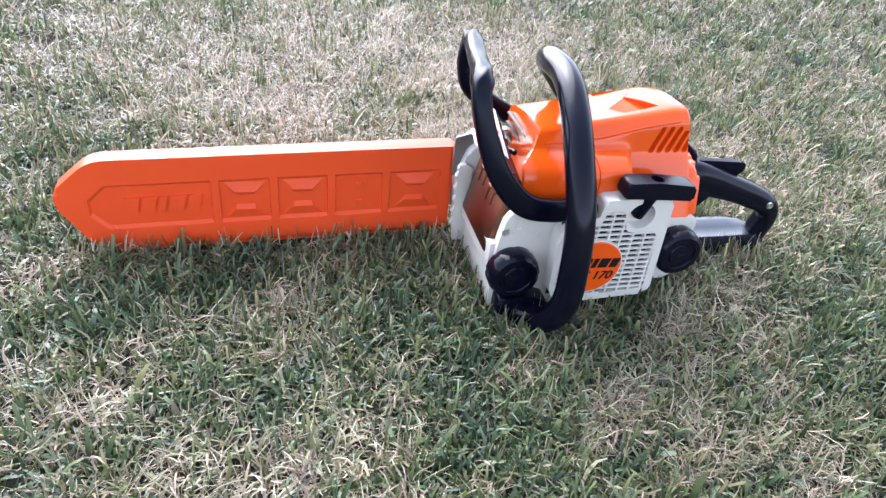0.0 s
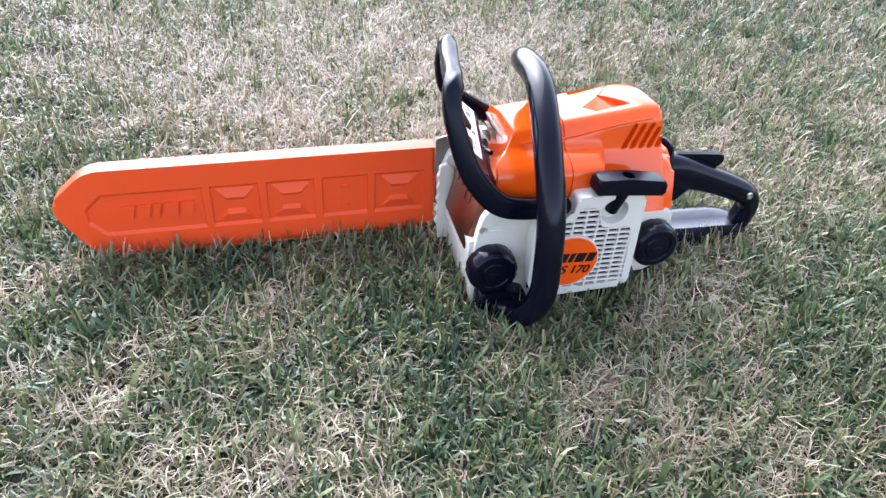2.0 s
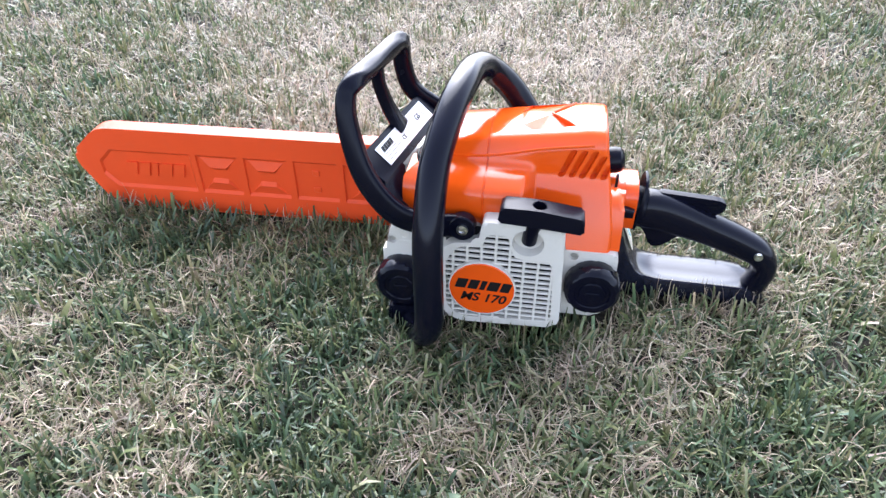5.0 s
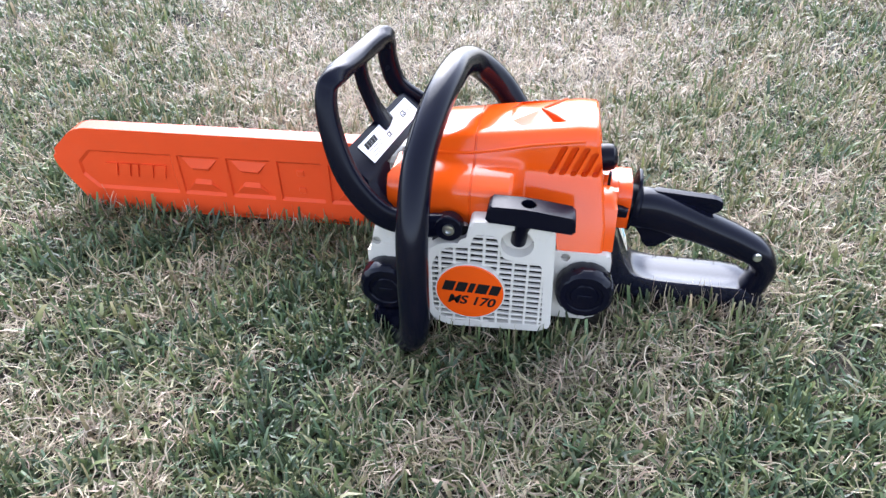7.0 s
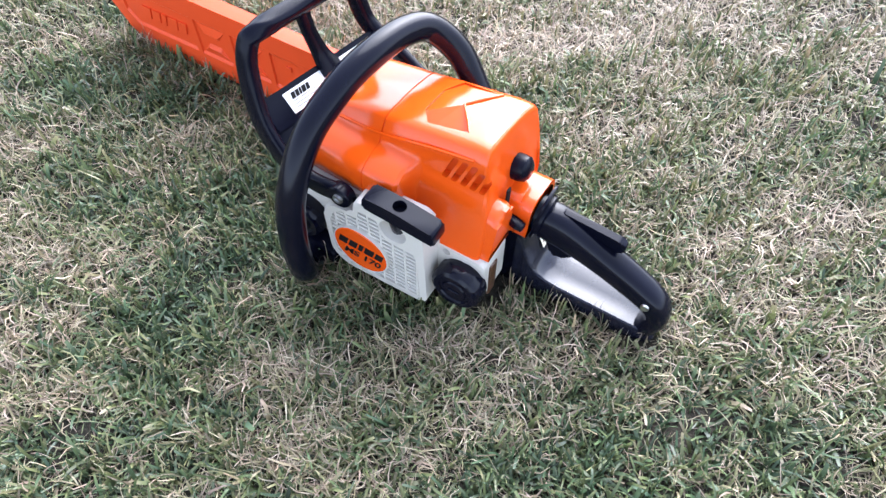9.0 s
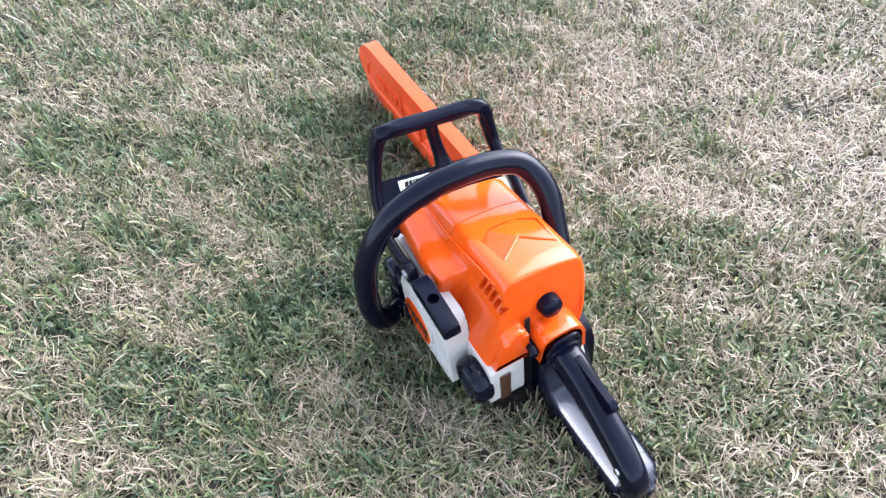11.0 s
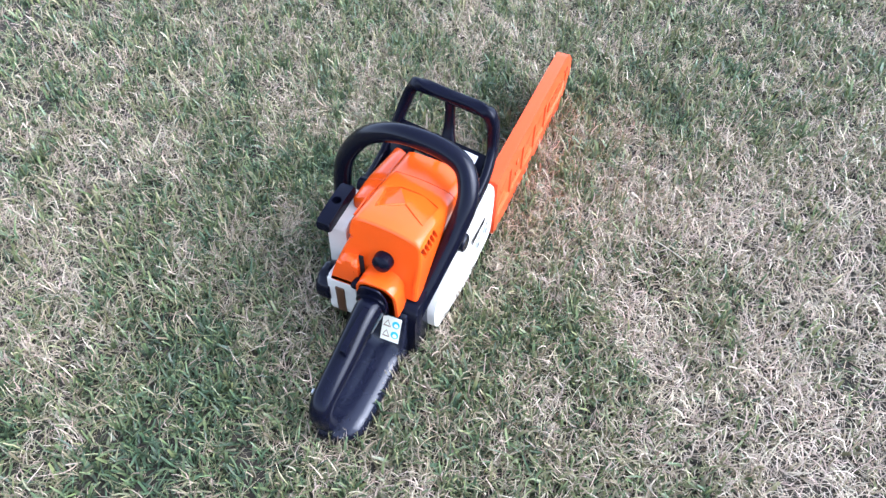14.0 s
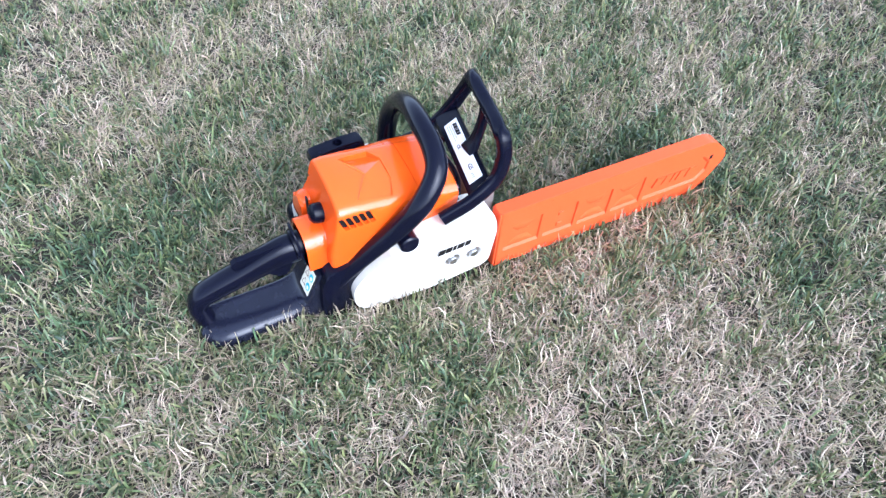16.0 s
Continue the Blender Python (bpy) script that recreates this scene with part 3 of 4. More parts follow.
def build_handles():
    bail = part("front_handle", tube(BAIL, [(0.0132, 0.0132)] * 12 + [(0.0125, 0.013), (0.010, 0.012), (0.009, 0.012), (0.009, 0.012)], 8, 22, up=(1, 0, 0.2)), RUBBER, saw, "black tubular front handle")
    part("handle_boss", lathe([(0.0, 0.0), (0.0125, 0.0), (0.0125, 0.014), (0.0105, 0.016), (0.0, 0.016)], Matrix.Translation((-0.002, 0.104, 0.108)) @ Matrix.Rotation(radians(-90), 4, "X"), 24), RUBBER, bail)
    # hand guard
    loop = [(-0.045, -0.046, 0.109), (-0.075, -0.047, 0.108), (-0.105, -0.046, 0.116), (-0.131, -0.040, 0.146), (-0.146, -0.028, 0.186), (-0.149, -0.018, 0.210), (-0.145, -0.006, 0.2185), (-0.137, 0.042, 0.2180), (-0.128, 0.090, 0.2175), (-0.127, 0.101, 0.209), (-0.127, 0.105, 0.188), (-0.118, 0.108, 0.161), (-0.088, 0.110, 0.139), (-0.050, 0.106, 0.119)]
    size = [(0.0055, 0.0115), (0.0055, 0.0115), (0.0055, 0.0115), (0.0065, 0.0105), (0.0075, 0.009), (0.008, 0.0085), (0.0085, 0.0085), (0.0085, 0.0075), (0.0085, 0.0085), (0.008, 0.0085), (0.0075, 0.009), (0.0065, 0.0095), (0.006, 0.010), (0.006, 0.010)]
    guard = part("hand_guard", tube(loop, size, 7, 18, 3.2, up=(0.02, 1, 0.03)), BLACK, saw, "black plastic front hand guard")
    ex = Vector((0.0180, 0.0985, -0.0015)).normalized()
    back = Vector((0.0142, -0.0025, -0.0118))
    a = Vector((-0.1275, -0.0065, 0.1568)) - ex * 0.030 - back * 0.35
    b_, d = a + ex * 0.143, a + back * 1.75
    c = b_ + back * 1.75
    nrm = (b_ - a).cross(d - a).normalized()
    if nrm.z < 0:
        nrm = -nrm
    bm = bmesh.new()
    lo, hi = [bm.verts.new(p - nrm * 0.007) for p in (a, b_, c, d)], [bm.verts.new(p) for p in (a, b_, c, d)]
    bm.faces.new(lo)
    bm.faces.new(hi[::-1])
    for i in range(4):
        bm.faces.new((lo[i], hi[i], hi[(i + 1) % 4], lo[(i + 1) % 4]))
    bmesh.ops.bevel(bm, geom=list(bm.edges), offset=0.0015, segments=2, affect="EDGES")
    part("crossbar", bm, BLACK, guard)
    bm = bmesh.new()
    corner = [d - back * 0.3, d + ex * 0.040 - back * 0.3, d + ex * 0.040 + back * 0.15, Vector((-0.094, -0.036, 0.112)), Vector((-0.097, -0.046, 0.110)), Vector((-0.118, -0.045, 0.126))]
    lo, hi = [bm.verts.new(p - nrm * 0.006) for p in corner], [bm.verts.new(p - nrm * 0.0012) for p in corner]
    bm.faces.new(lo)
    bm.faces.new(hi[::-1])
    for i in range(6):
        bm.faces.new((lo[i], hi[i], hi[(i + 1) % 6], lo[(i + 1) % 6]))
    part("web", bm, BLACK, guard)
    part("strut", tube([(-0.137, 0.040, 0.217), (-0.135, 0.041, 0.195), (-0.127, 0.043, 0.170), (-0.117, 0.044, 0.152)], [(0.0075, 0.006), (0.0065, 0.006), (0.008, 0.006), (0.014, 0.006)], 5, 14, 3), BLACK, guard)
    part("arm_end", lathe([(0.0, -0.005), (0.0118, -0.005), (0.0122, -0.004), (0.0122, 0.005), (0.0112, 0.0062), (0.0, 0.0062)], to_y(-0.0445, -0.0463, 0.1092), 28), BLACK, guard)
    part("guard_screw", lathe([(0.0, 0.0), (0.0052, 0.0), (0.005, 0.0022), (0.0028, 0.0026), (0.0026, 0.0012), (0.0, 0.0012)], to_y(-0.0440, -0.0525, 0.1095), 20), STEEL, guard, "steel screw")
    # label on the crossbar
    ey = nrm.cross(ex).normalized()
    m = Matrix((ex, ey, nrm)).transposed().to_4x4()
    m.translation = a + ex * 0.0770 + back * 0.82 + nrm * 0.0002
    plate = part("label_plate", box(-0.053, 0.053, -0.0100, 0.0100, 0.0, 0.0008, 0.0003, 1, m=m), PAPER, guard, "white printed label")
    top = m @ Matrix.Translation((0, 0, 0.0008))
    mark_bars(0.021, 0.0058, INK, plate, top @ Matrix.Translation((-0.0365, 0.0045, 0)), 5)
    for i, (w, x) in enumerate(((0.026, -0.035), (0.030, -0.033), (0.016, -0.04))):
        part("print_line", box(x - w / 2, x + w / 2, 0.0 - i * 0.0030 - 0.0004, 0.0 - i * 0.0030, 0, 0.0003, 0, 1, m=top), INK, plate)
    for i in range(3):
        part("print_line", box(0.041 + i * 0.003, 0.0416 + i * 0.003, -0.003, 0.001, 0, 0.0003, 0, 1, m=top), INK, plate)
    writing("CE", 0.006, INK, plate, top @ Matrix.Translation((-0.008, -0.003, 0)), 0.0)
    writing("GS", 0.008, INK, plate, top @ Matrix.Translation((0.030, 0.0005, 0)), 0.2)
    # rear handle: grip, heel and foot plate
    rear = part("rear_handle", tube([(0.112, 0.045, 0.084), (0.128, 0.0445, 0.084), (0.150, 0.044, 0.079), (0.185, 0.043, 0.068), (0.215, 0.0415, 0.057), (0.236, 0.040, 0.047), (0.2455, 0.040, 0.032), (0.2435, 0.041, 0.014), (0.238, 0.042, -0.002)],
                [(0.0165, 0.0175), (0.0165, 0.0195), (0.0155, 0.0185), (0.015, 0.0155), (0.0145, 0.0145), (0.014, 0.013), (0.0135, 0.0115), (0.0135, 0.0115), (0.013, 0.011)], 7, 22, 2.6), RUBBER, saw, "black rear handle")
    part("collar", lathe([(0.0, -0.022), (0.0175, -0.022), (0.0175, -0.003), (0.0205, -0.0025), (0.0205, 0.0005), (0.0175, 0.002), (0.0, 0.002)], Matrix.Translation((0.1185, 0.045, 0.088)) @ Matrix.Rotation(radians(97), 4, "Y"), 28), BLACK, rear)
    fin = prism(rounded([(0.0265, 0.066), (0.0245, 0.098), (0.032, 0.1190), (0.058, 0.1210), (0.0660, 0.098), (0.0640, 0.066)], 0.008), -0.0014, 0.0014, "x", 0.0006, 1)
    fin.transform(Matrix.Translation((0.1145, 0, 0)) @ Matrix.Translation((0, 0, 0.088)) @ Matrix.Rotation(radians(7), 4, "Y") @ Matrix.Translation((0, 0, -0.088)))
    part("collar_flange", fin, BLACK, rear)
    part("lock_lever", prism(rounded([(0.130, 0.096), (0.133, 0.1035), (0.188, 0.0995), (0.1955, 0.0965), (0.1955, 0.0875), (0.18, 0.078)], 0.002), 0.0440, 0.0515, "y", 0.0012), BLACK, rear, "black throttle lock lever")
    part("trigger", prism(rounded([(0.118, 0.068), (0.126, 0.058), (0.131, 0.0455), (0.140, 0.0425), (0.150, 0.0515), (0.160, 0.062), (0.150, 0.07)], 0.004), 0.038, 0.050, "y", 0.002), BLACK, rear, "black throttle trigger")
    part("handle_screw", lathe([(0.0, 0.0), (0.0042, 0.0), (0.0038, 0.002), (0.0022, 0.0022), (0.0, 0.0012)], to_y(0.2325, 0.0262, 0.0515), 18), STEEL, rear, "steel screw")
    # foot plate: a domed tray with a low rim along both sides and a rounded heel
    stations = [(0.100, 0.064), (0.1045, 0.058), (0.110, 0.0435), (0.1165, 0.028), (0.122, 0.0185), (0.128, 0.0130), (0.138, 0.0100), (0.150, 0.0085), (0.180, 0.0082), (0.215, 0.0080), (0.232, 0.0075), (0.242, 0.0060), (0.248, 0.0035), (0.2515, 0.0), (0.253, -0.005)]
    rings = []
    for x, z in stations:
        end = max(0.0, (x - 0.222) / 0.031)
        y0, y1 = 0.0265 + 0.006 * end ** 2.5, 0.0845 - 0.022 * end ** 2.6
        rim = 0.0010 if 0.12 < x < 0.245 else 0.0
        sink, dome = (0.002, 0.0) if 0.118 < x < 0.25 else (0.0, 0.0)
        low = -0.012
        rings.append([(x, y0 + 0.001, low), (x, y0, z - 0.004), (x, y0 + 0.0012, z + rim - 0.0008), (x, y0 + 0.0030, z + rim), (x, y0 + 0.0050, z + rim - 0.0006), (x, y0 + 0.0075, z - 0.001),
                      (x, y0 * 0.6 + y1 * 0.4, z + dome * 0.8), (x, y0 * 0.35 + y1 * 0.65, z + dome), (x, y1 - 0.016, z - sink * 0.3), (x, y1 - 0.010, z - sink * 1.0), (x, y1 - 0.0055, z - sink * 2.0), (x, y1 - 0.0020, z - sink * 3.6), (x, y1, z - sink * 3 - 0.006), (x, y1, low - 0.001)])
    foot = loft(rings)
    part("foot_plate", foot, GREY, rear, "worn black foot plate")
    st = Matrix.Translation((0.1125, 0.066, 0.041)) @ Matrix.Rotation(radians(66), 4, "Y")
    stick = part("warning_sticker", box(-0.018, 0.018, -0.0125, 0.0125, 0.0, 0.0006, 0.0002, 1, m=st), CREAM, rear, "cream warning sticker with cyan signs")
    up = st @ Matrix.Translation((0, 0, 0.0006))
    for x in (-0.008, 0.007):
        bm = bmesh.new()
        for k in range(2):
            s = 0.0052 - 0.0016 * k
            prism([(x + s, -0.0055 - s), (x + s, -0.0055 + s), (x - s, -0.0055)], 0, 0.0002 + 0.0001 * k, "z", 0, bm=bm)
            if k == 0:
                bm.transform(up)
                part("warning_triangle", bm, MUFFLER, stick)
                bm = bmesh.new()
        bm.transform(up)
        part("triangle_field", bm, CREAM, stick)
        part("cyan_sign", lathe([(0.0, 0.0), (0.0052, 0.0), (0.0052, 0.0003), (0.0, 0.0003)], up @ Matrix.Translation((x, 0.006, 0)), 20), CYAN, stick)
        part("sign_field", lathe([(0.0, 0.0), (0.0028, 0.0), (0.0028, 0.0005), (0.0, 0.0005)], up @ Matrix.Translation((x + 0.001, 0.0065, 0)), 16), PAPER, stick)


build_handles()


def build_sprocket_cover():
    edge = rounded([(-0.124, 0.012), (-0.131, 0.075), (-0.119, 0.108), (-0.095, 0.116), (-0.03, 0.110), (0.004, 0.094), (0.050, 0.062), (0.068, 0.040), (0.066, 0.006), (0.052, -0.007), (-0.02, -0.006), (-0.115, 0.004)], [0.01, 0.02, 0.01, 0.02, 0.02, 0.02, 0.03, 0.012, 0.014, 0.01, 0.03, 0.01])
    b = prism(edge, 0.0765, 0.1135, "y", 0.0035, 3)
    for v in b.verts:
        if v.co.y > 0.09:
            v.co.y -= max(0.0, v.co.x + 0.03) * 0.08
    side = part("sprocket_cover", b, WHITE, saw, "white sprocket cover", 30)
    nuts = (-0.0675, -0.0985)
    carve(side, [lathe([(0.0, 0), (0.011, 0), (0.0125, 0.01), (0.0, 0.01)], Matrix.Translation((x, 0.1095, 0.037)) @ Matrix.Rotation(radians(-90), 4, "X"), 28) for x in nuts])
    for x in nuts:
        m = Matrix.Translation((x, 0.1092, 0.037)) @ Matrix.Rotation(radians(-90), 4, "X")
        nut = part("washer", lathe([(0.0, 0.0), (0.0105, 0.0), (0.0105, 0.0012), (0.0, 0.0012)], m, 24), STEEL, side)
        part("nut", lathe([(0.0, 0.001), (0.0066, 0.001), (0.0066, 0.005), (0.0058, 0.006), (0.003, 0.006), (0.0, 0.0066)], m, 6), STEEL, side, "steel hexagon nut")
    mark_bars(0.046, 0.0085, INK, side, Matrix.Translation((-0.067, 0.1136, 0.0630)) @ Matrix.Rotation(radians(3), 4, "Y") @ FACE_RIGHT, 5)


build_sprocket_cover()


# ---- lawn ----
def ground_material():
    m = bpy.data.materials.new("dry_lawn_soil")
    m.use_nodes = True
    n, l = m.node_tree.nodes, m.node_tree.links
    b = n["Principled BSDF"]
    b.inputs["Roughness"].default_value = 0.95
    pos = n.new("ShaderNodeTexCoord")
    a, c = n.new("ShaderNodeTexNoise"), n.new("ShaderNodeTexNoise")
    a.inputs["Scale"].default_value, c.inputs["Scale"].default_value = 5.0, 160.0
    a.inputs["Detail"].default_value, c.inputs["Detail"].default_value = 8.0, 6.0
    add = n.new("ShaderNodeMath")
    l.new(pos.outputs["Object"], a.inputs["Vector"])
    l.new(pos.outputs["Object"], c.inputs["Vector"])
    l.new(a.outputs["Fac"], add.inputs[0])
    l.new(c.outputs["Fac"], add.inputs[1])
    ramp = n.new("ShaderNodeValToRGB")
    ramp.color_ramp.elements[0].position, ramp.color_ramp.elements[1].position = 0.35, 0.68
    ramp.color_ramp.elements[0].color, ramp.color_ramp.elements[1].color = (0.012, 0.011, 0.007, 1), (0.055, 0.045, 0.030, 1)
    half = n.new("ShaderNodeMath")
    half.operation = "MULTIPLY"
    half.inputs[1].default_value = 0.5
    l.new(add.outputs[0], half.inputs[0])
    l.new(half.outputs[0], ramp.inputs[0])
    # past the blades the sward shows as one mottled cover
    sward, reach, way, cover_mix = n.new("ShaderNodeValToRGB"), n.new("ShaderNodeVectorMath"), n.new("ShaderNodeMapRange"), n.new("ShaderNodeMix")
    sward.color_ramp.elements[0].position, sward.color_ramp.elements[1].position = 0.3, 0.72
    sward.color_ramp.elements[0].color, sward.color_ramp.elements[1].color = (0.040, 0.043, 0.023, 1), (0.095, 0.088, 0.056, 1)
    place = n.new("ShaderNodeTexCoord")
    l.new(place.outputs["Object"], reach.inputs[0])
    reach.operation = "LENGTH"
    l.new(reach.outputs["Value"], way.inputs["Value"])
    way.inputs["From Min"].default_value, way.inputs["From Max"].default_value = 2.0, 2.7
    l.new(a.outputs["Fac"], sward.inputs[0])
    cover_mix.data_type = "RGBA"
    l.new(way.outputs[0], cover_mix.inputs[0])
    l.new(ramp.outputs[0], cover_mix.inputs[6])
    l.new(sward.outputs[0], cover_mix.inputs[7])
    l.new(cover_mix.outputs[2], b.inputs["Base Color"])
    bump = n.new("ShaderNodeBump")
    bump.inputs["Strength"].default_value, bump.inputs["Distance"].default_value = 0.9, 0.006
    l.new(c.outputs["Fac"], bump.inputs["Height"])
    l.new(bump.outputs[0], b.inputs["Normal"])
    return m


def grass_material():
    m = bpy.data.materials.new("grass_blades")
    m.use_nodes = True
    n, l = m.node_tree.nodes, m.node_tree.links
    b = n["Principled BSDF"]
    b.inputs["Roughness"].default_value = 0.38
    b.inputs["Specular IOR Level"].default_value = 0.5
    at, isl = n.new("ShaderNodeAttribute"), n.new("ShaderNodeNewGeometry")
    at.attribute_name = "dryness"
    ramp = n.new("ShaderNodeValToRGB")
    e = ramp.color_ramp.elements
    e[0].position, e[0].color = 0.0, (0.046, 0.072, 0.036, 1)
    e[1].position, e[1].color = 1.0, (0.56, 0.465, 0.345, 1)
    for p, c in ((0.22, (0.092, 0.134, 0.066, 1)), (0.42, (0.158, 0.190, 0.072, 1)), (0.58, (0.250, 0.228, 0.116, 1)), (0.8, (0.39, 0.302, 0.205, 1))):
        e.new(p).color = c
    l.new(at.outputs["Fac"], ramp.inputs[0])
    hsv = n.new("ShaderNodeHueSaturation")
    vr = n.new("ShaderNodeMapRange")
    vr.inputs["To Min"].default_value, vr.inputs["To Max"].default_value = 0.5, 1.3
    l.new(isl.outputs["Random Per Island"], vr.inputs["Value"])
    l.new(vr.outputs[0], hsv.inputs["Value"])
    # each blade leans a little to yellow or to blue-green
    many, part_of, hue = n.new("ShaderNodeMath"), n.new("ShaderNodeMath"), n.new("ShaderNodeMapRange")
    many.operation, part_of.operation = "MULTIPLY", "FRACT"
    many.inputs[1].default_value = 37.0
    hue.inputs["To Min"].default_value, hue.inputs["To Max"].default_value = 0.470, 0.532
    l.new(isl.outputs["Random Per Island"], many.inputs[0])
    l.new(many.outputs[0], part_of.inputs[0])
    l.new(part_of.outputs[0], hue.inputs["Value"])
    l.new(hue.outputs[0], hsv.inputs["Hue"])
    l.new(ramp.outputs[0], hsv.inputs["Color"])
    l.new(hsv.outputs[0], b.inputs["Base Color"])
    tr = n.new("ShaderNodeBsdfTranslucent")
    l.new(hsv.outputs[0], tr.inputs["Color"])
    mix = n.new("ShaderNodeMixShader")
    mix.inputs[0].default_value = 0.22
    l.new(b.outputs[0], mix.inputs[1])
    l.new(tr.outputs[0], mix.inputs[2])
    l.new(mix.outputs[0], n["Material Output"].inputs["Surface"])
    return m


def build_ground():
    b = bmesh.new()
    bmesh.ops.create_grid(b, x_segments=40, y_segments=40, size=80)
    for v in b.verts:
        v.co.z = SOIL
    ob = new("ground", finish(b, "ground", ground_material()))
    tagged(ob, "dry lawn soil with thatch between the grass", "ground", kind="structure")


build_ground()

rng = np.random.default_rng(7)


def field(x, y, waves):
    """A smooth patchy field, about -1 to 1."""
    f = np.zeros_like(x)
    for size, amp, k in waves:
        r = np.random.default_rng(k)
        for _ in range(7):
            a, ph = r.uniform(0, 2 * math.pi), r.uniform(0, 2 * math.pi)
            q = r.uniform(0.7, 1.4) * 2 * math.pi / size
            f += amp * np.sin(q * (x * math.cos(a) + y * math.sin(a)) + ph) / 2.6
    return f


# footprints that press the grass away: x0, x1, y0, y1
FEET = [(-0.118, 0.047, -0.046, 0.112), (0.03, 0.10, -0.022, 0.092), (0.1, 0.24, 0.028, 0.082), (0.24, 0.25, 0.028, 0.070), (-0.52, -0.12, 0.099, 0.114), (-0.095, -0.075, -0.080, -0.03)]

# bleached and lush patches of the lawn: x, y, reach, dryness
PATCHES = [(-0.47, 0.68, 0.15, 0.30), (-0.07, 0.76, 0.16, 0.30), (-0.30, 0.39, 0.11, 0.30), (-0.03, -0.21, 0.06, 0.26), (-0.51, -0.10, 0.07, 0.14), (0.42, 0.14, 0.08, 0.18),
           (-0.27, -0.13, 0.05, 0.20), (-0.35, -0.22, 0.06, 0.10), (0.18, -0.03, 0.05, 0.18), (0.36, 0.0, 0.09, -0.20), (-0.25, -0.24, 0.16, -0.20), (0.10, -0.24, 0.12, -0.10), (0.30, 0.62, 0.2, 0.12), (0.21, 0.71, 0.10, 0.22), (-0.02, 0.38, 0.07, 0.28), (0.07, 0.56, 0.09, 0.28),
           (-0.27, -0.29, 0.07, 0.30), (0.01, -0.53, 0.08, 0.24), (0.25, -0.48, 0.12, 0.16), (-0.69, -0.14, 0.08, 0.18), (-0.15, 0.56, 0.08, 0.22), (-0.13, 0.27, 0.05, 0.14),
           (-0.59, 0.32, 0.10, -0.18), (-0.42, 0.04, 0.06, -0.24), (-0.20, 0.02, 0.06, -0.24), (0.69, 0.77, 0.18, -0.14), (-0.16, -0.15, 0.06, -0.28), (0.26, 0.46, 0.11, -0.13),
           (-0.52, -0.02, 0.08, -0.14), (0.27, -0.15, 0.08, -0.24), (-0.39, -0.10, 0.05, -0.20), (-0.57, -0.28, 0.09, -0.10), (-0.07, -0.30, 0.06, -0.18), (0.39, -0.12, 0.08, -0.18),
           (-0.02, -0.11, 0.05, -0.22), (-0.02, 0.24, 0.06, -0.16), (0.46, 0.16, 0.05, -0.14), (-0.62, 0.22, 0.08, -0.14)]


# small bare spots in the turf: x, y, reach
BARE = [(-0.105, 0.621, 0.022), (0.524, 0.374, 0.022), (-0.68, 0.71, 0.035)]


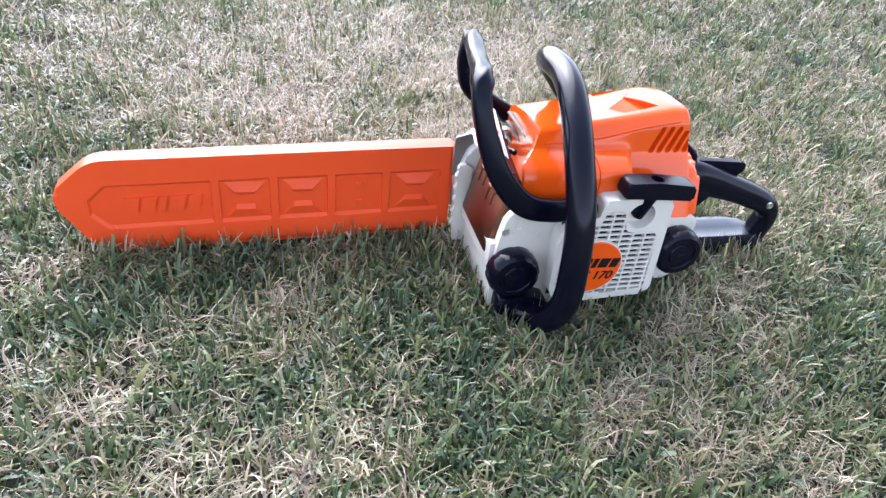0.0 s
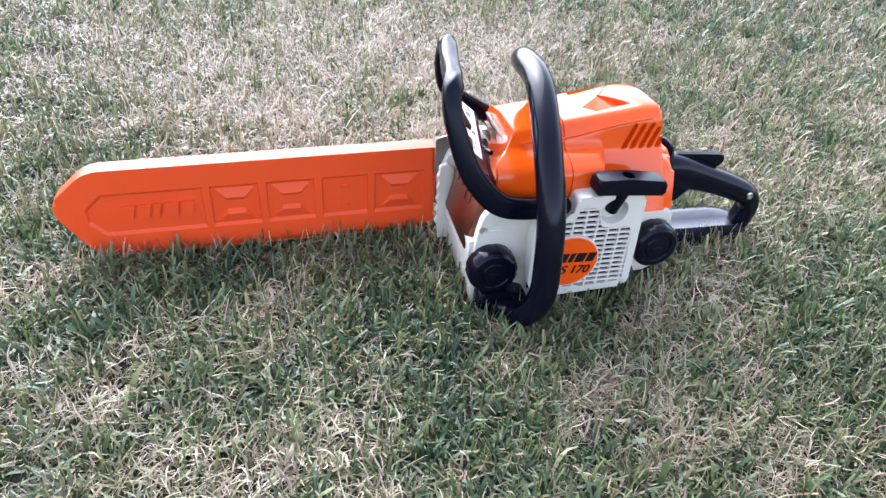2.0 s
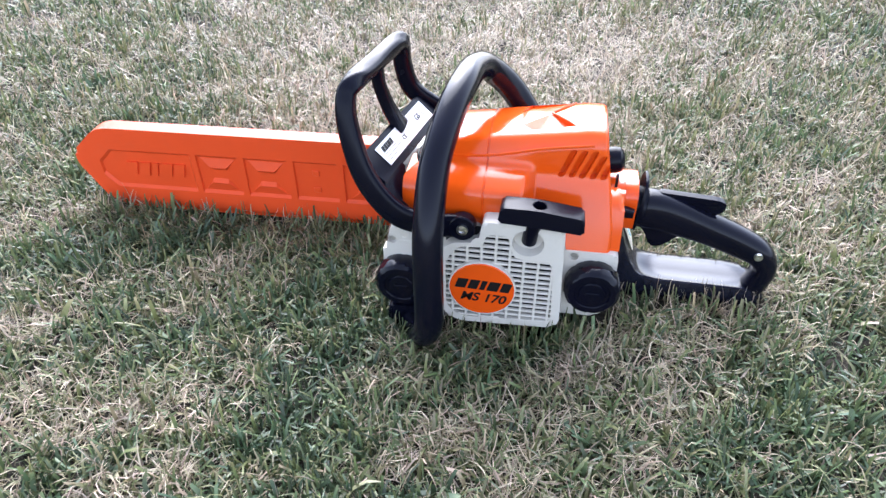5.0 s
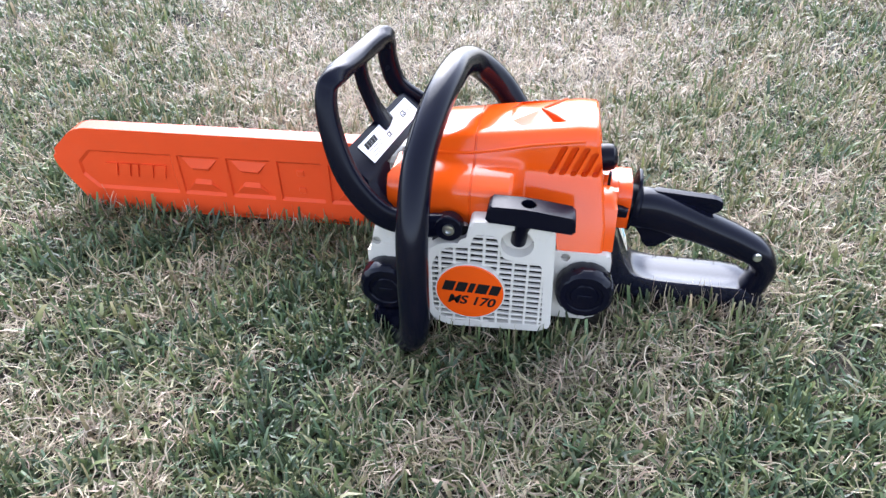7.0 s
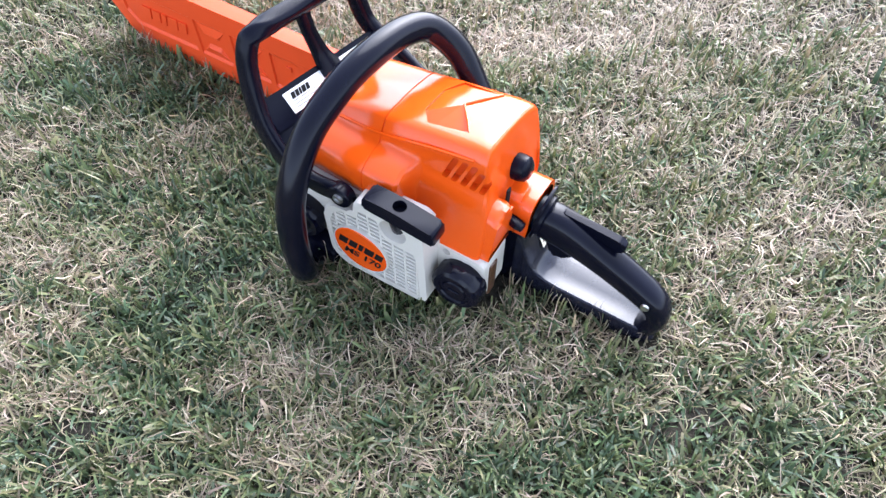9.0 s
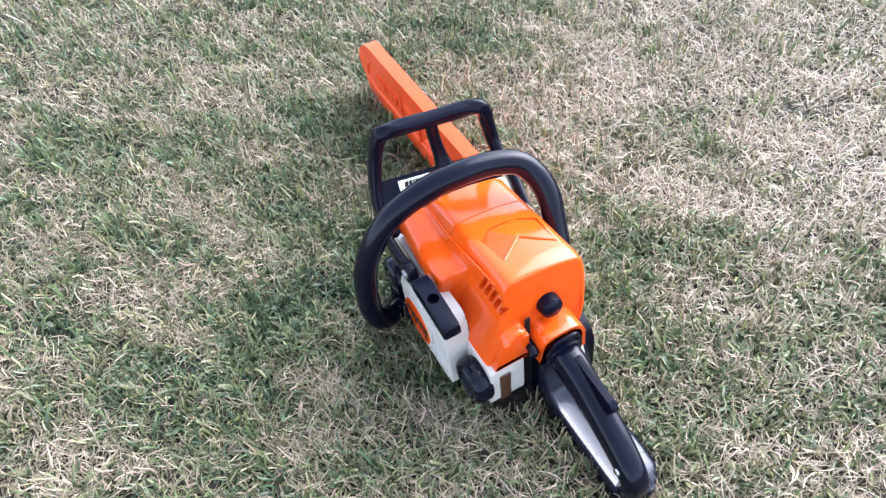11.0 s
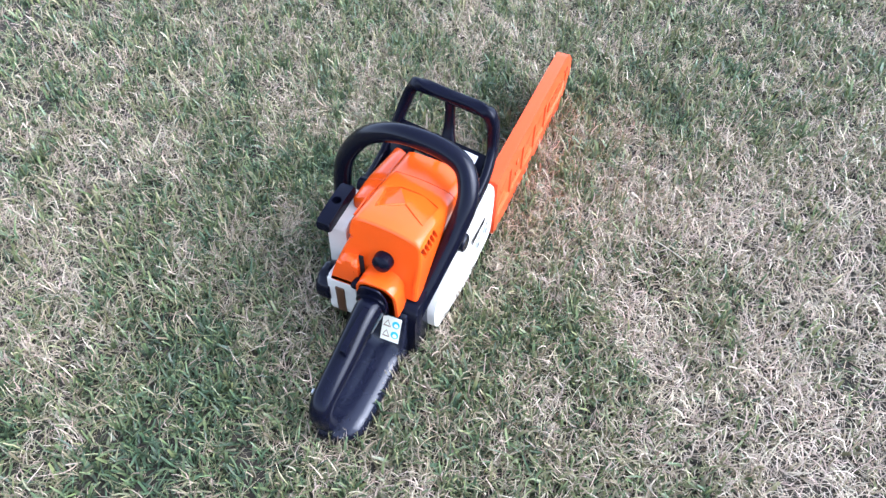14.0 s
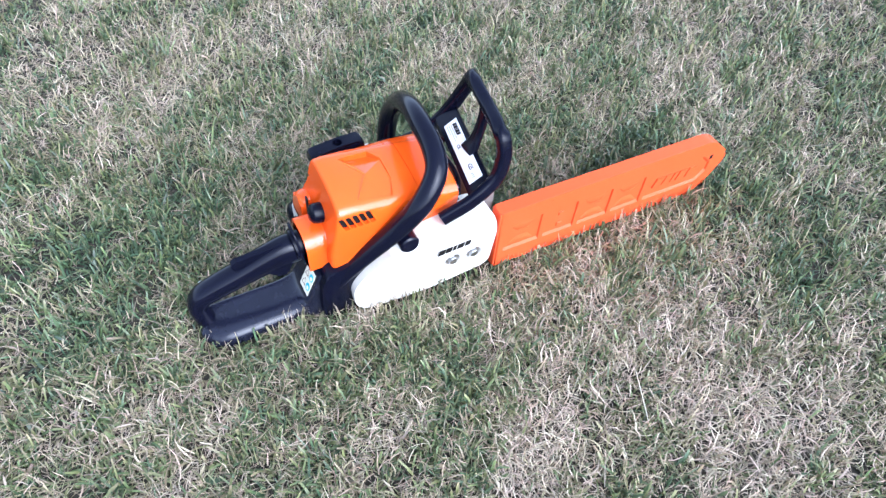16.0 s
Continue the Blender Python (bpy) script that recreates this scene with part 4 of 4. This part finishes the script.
def build_grass(tufts, blades, length, width, lean, dryness, thick_in, name, label, blunt=0.6, bent=0.3, twist=0.2, lift=0.0, spread=0.62, tight=0.007):
    # tufts stand closer together towards the saw, round which the camera goes
    r = spread * np.sqrt(np.exp(rng.uniform(0, math.log(1 + (2.6 / spread) ** 2), tufts)) - 1)
    a = rng.uniform(0, 2 * math.pi, tufts)
    size = rng.lognormal(0, 0.35, tufts)
    mood = rng.normal(0, 0.08, tufts)
    head = rng.uniform(0, 2 * math.pi, tufts)
    count = np.clip(rng.poisson(blades * size), 1, 4 * blades)
    own = np.repeat(np.arange(tufts), count)
    n = len(own)
    far = 1 + 0.5 * np.clip(r[own] - 0.5, 0, 2)
    ox, oy = rng.normal(0, tight, n) * far, rng.normal(0, tight, n) * far
    x, y = (r * np.cos(a))[own] - 0.12 + ox, (r * np.sin(a))[own] + 0.05 + oy
    patch = 0.27 * field(x, y, ((0.45, 0.14, 3), (0.16, 0.36, 5), (0.06, 0.5, 9)))
    for px, py, reach, k in PATCHES:
        patch += 0.72 * k * np.exp(-((x - px) ** 2 + (y - py) ** 2) / (2 * reach * reach))
    # green blades thin out where the lawn is bleached, straw where it is lush
    keep = rng.random(n) < np.clip(0.70 + thick_in * 1.9 * patch, 0.10, 1.0)
    for px, py, reach in BARE:
        keep &= rng.random(n) > 0.92 * np.exp(-((x - px) ** 2 + 3 * (y - py) ** 2) / (2 * reach * reach))
    for x0, x1, y0, y1 in FEET:
        keep &= ~((x > x0) & (x < x1) & (y > y0) & (y < y1))
    x, y, own, far, ox, oy, patch = (q[keep] for q in (x, y, own, far, ox, oy, patch))
    n = len(x)
    dry = np.clip(dryness + 0.55 * patch + mood[own] + rng.normal(0, 0.11, n), 0, 1)
    ln = length * rng.uniform(0.4, 1.35, n) * (0.8 + 0.2 * size[own]) * (1 + 0.1 * (far - 1))
    wd = width * rng.lognormal(0, 0.32, n) * far
    # blades splay out from the middle of their tuft, each with its own bend
    h = np.where(rng.random(n) < 0.5, np.arctan2(oy, ox) + rng.normal(0, 0.7, n), np.where(rng.random(n) < 0.4, head[own] + rng.normal(0, 0.5, n), rng.uniform(0, 2 * math.pi, n)))
    le0 = np.clip(rng.normal(lean, 0.38, n), 0.02, 1.5)
    bend = np.clip(rng.normal(bent, 0.34, n), -0.3, 1.2)
    curl = rng.normal(0, twist, n)
    # those that would run into the saw stand up along it
    for x0, x1, y0, y1 in FEET:
        tx, ty = x + np.cos(h) * ln * 0.8, y + np.sin(h) * ln * 0.8
        hit = (tx > x0) & (tx < x1) & (ty > y0) & (ty < y1)
        le0 = np.where(hit, le0 * 0.25, le0)
        bend = np.where(hit, bend * 0.3, bend)
    tw = h + math.pi / 2 + rng.normal(0, 0.7, n)
    v = np.zeros((n, 8, 3))
    px, py, pz = x.copy(), y.copy(), SOIL - 0.002 + rng.uniform(0, 1, n) * lift
    for k, wide in enumerate((0.8, 1.0, 0.5 + 0.5 * blunt, blunt)):
        turn = tw + 0.6 * curl * k
        wx, wy = np.cos(turn) * wd / 2 * wide, np.sin(turn) * wd / 2 * wide
        v[:, 2 * k] = np.c_[px - wx, py - wy, pz]
        v[:, 2 * k + 1] = np.c_[px + wx, py + wy, pz]
        le = np.clip(le0 + bend * k, 0, 2.0)
        hk = h + curl * k
        step = ln * 0.34
        px, py, pz = px + np.cos(hk) * np.sin(le) * step, py + np.sin(hk) * np.sin(le) * step, np.maximum(SOIL + 0.002, pz + np.cos(le) * step)
    me = bpy.data.meshes.new(name)
    me.vertices.add(n * 8)
    me.vertices.foreach_set("co", v.ravel())
    base = (np.arange(n) * 8)[:, None]
    loops = np.concatenate([base + np.array([[k, k + 1, k + 3, k + 2]]) for k in (0, 2, 4)], axis=1)
    me.loops.add(n * 12)
    me.loops.foreach_set("vertex_index", loops.ravel().astype(np.int32))
    me.polygons.add(n * 3)
    me.polygons.foreach_set("loop_start", (np.arange(n * 3) * 4).astype(np.int32))
    at = me.attributes.new("dryness", "FLOAT", "POINT")
    # mown tips bleach before the rest of the blade
    tip = np.array([0, 0, 0.01, 0.01, 0.05, 0.05, 0.2, 0.2])
    at.data.foreach_set("value", np.clip(dry[:, None] + tip[None, :] * rng.uniform(0, 1.5, (n, 1)), 0, 1).ravel().astype(np.float32))
    me.update(calc_edges=True)
    me.validate()
    me.materials.append(GRASS)
    me.shade_smooth()
    tagged(new(name, me), label, "grass", kind="stuff")


GRASS = grass_material()
build_grass(38000, 8, 0.024, 0.0026, 0.55, 0.345, -1, "grass", "short mown lawn grass, blunt blue-green blades")
build_grass(62000, 6, 0.023, 0.00115, 0.95, 0.735, 1, "dry_grass", "thin tan dead straw tangled between the green blades", blunt=0.3, bent=0.35, twist=0.4, lift=0.012, tight=0.010)


def build_straw(points, width, label):
    """A long bleached blade lying on top of the turf."""
    b = tube(points, [(width, 0.0005)] * (len(points) - 1) + [(width * 0.4, 0.0004)], 5, 8, up=(0.3, -0.2, 1.0))
    ob = new("straw_blade", finish(b, "straw_blade", STRAW, 60))
    tagged(ob, label, "straw")


STRAW = material("bleached_straw", (0.62, 0.57, 0.44), 0.5, vary=0.15, grain=0.1)
build_straw([(-0.205, 0.340, 0.004), (-0.197, 0.354, 0.008), (-0.187, 0.376, 0.008), (-0.179, 0.397, 0.004)], 0.0014, "long bleached straw blade lying on the turf")
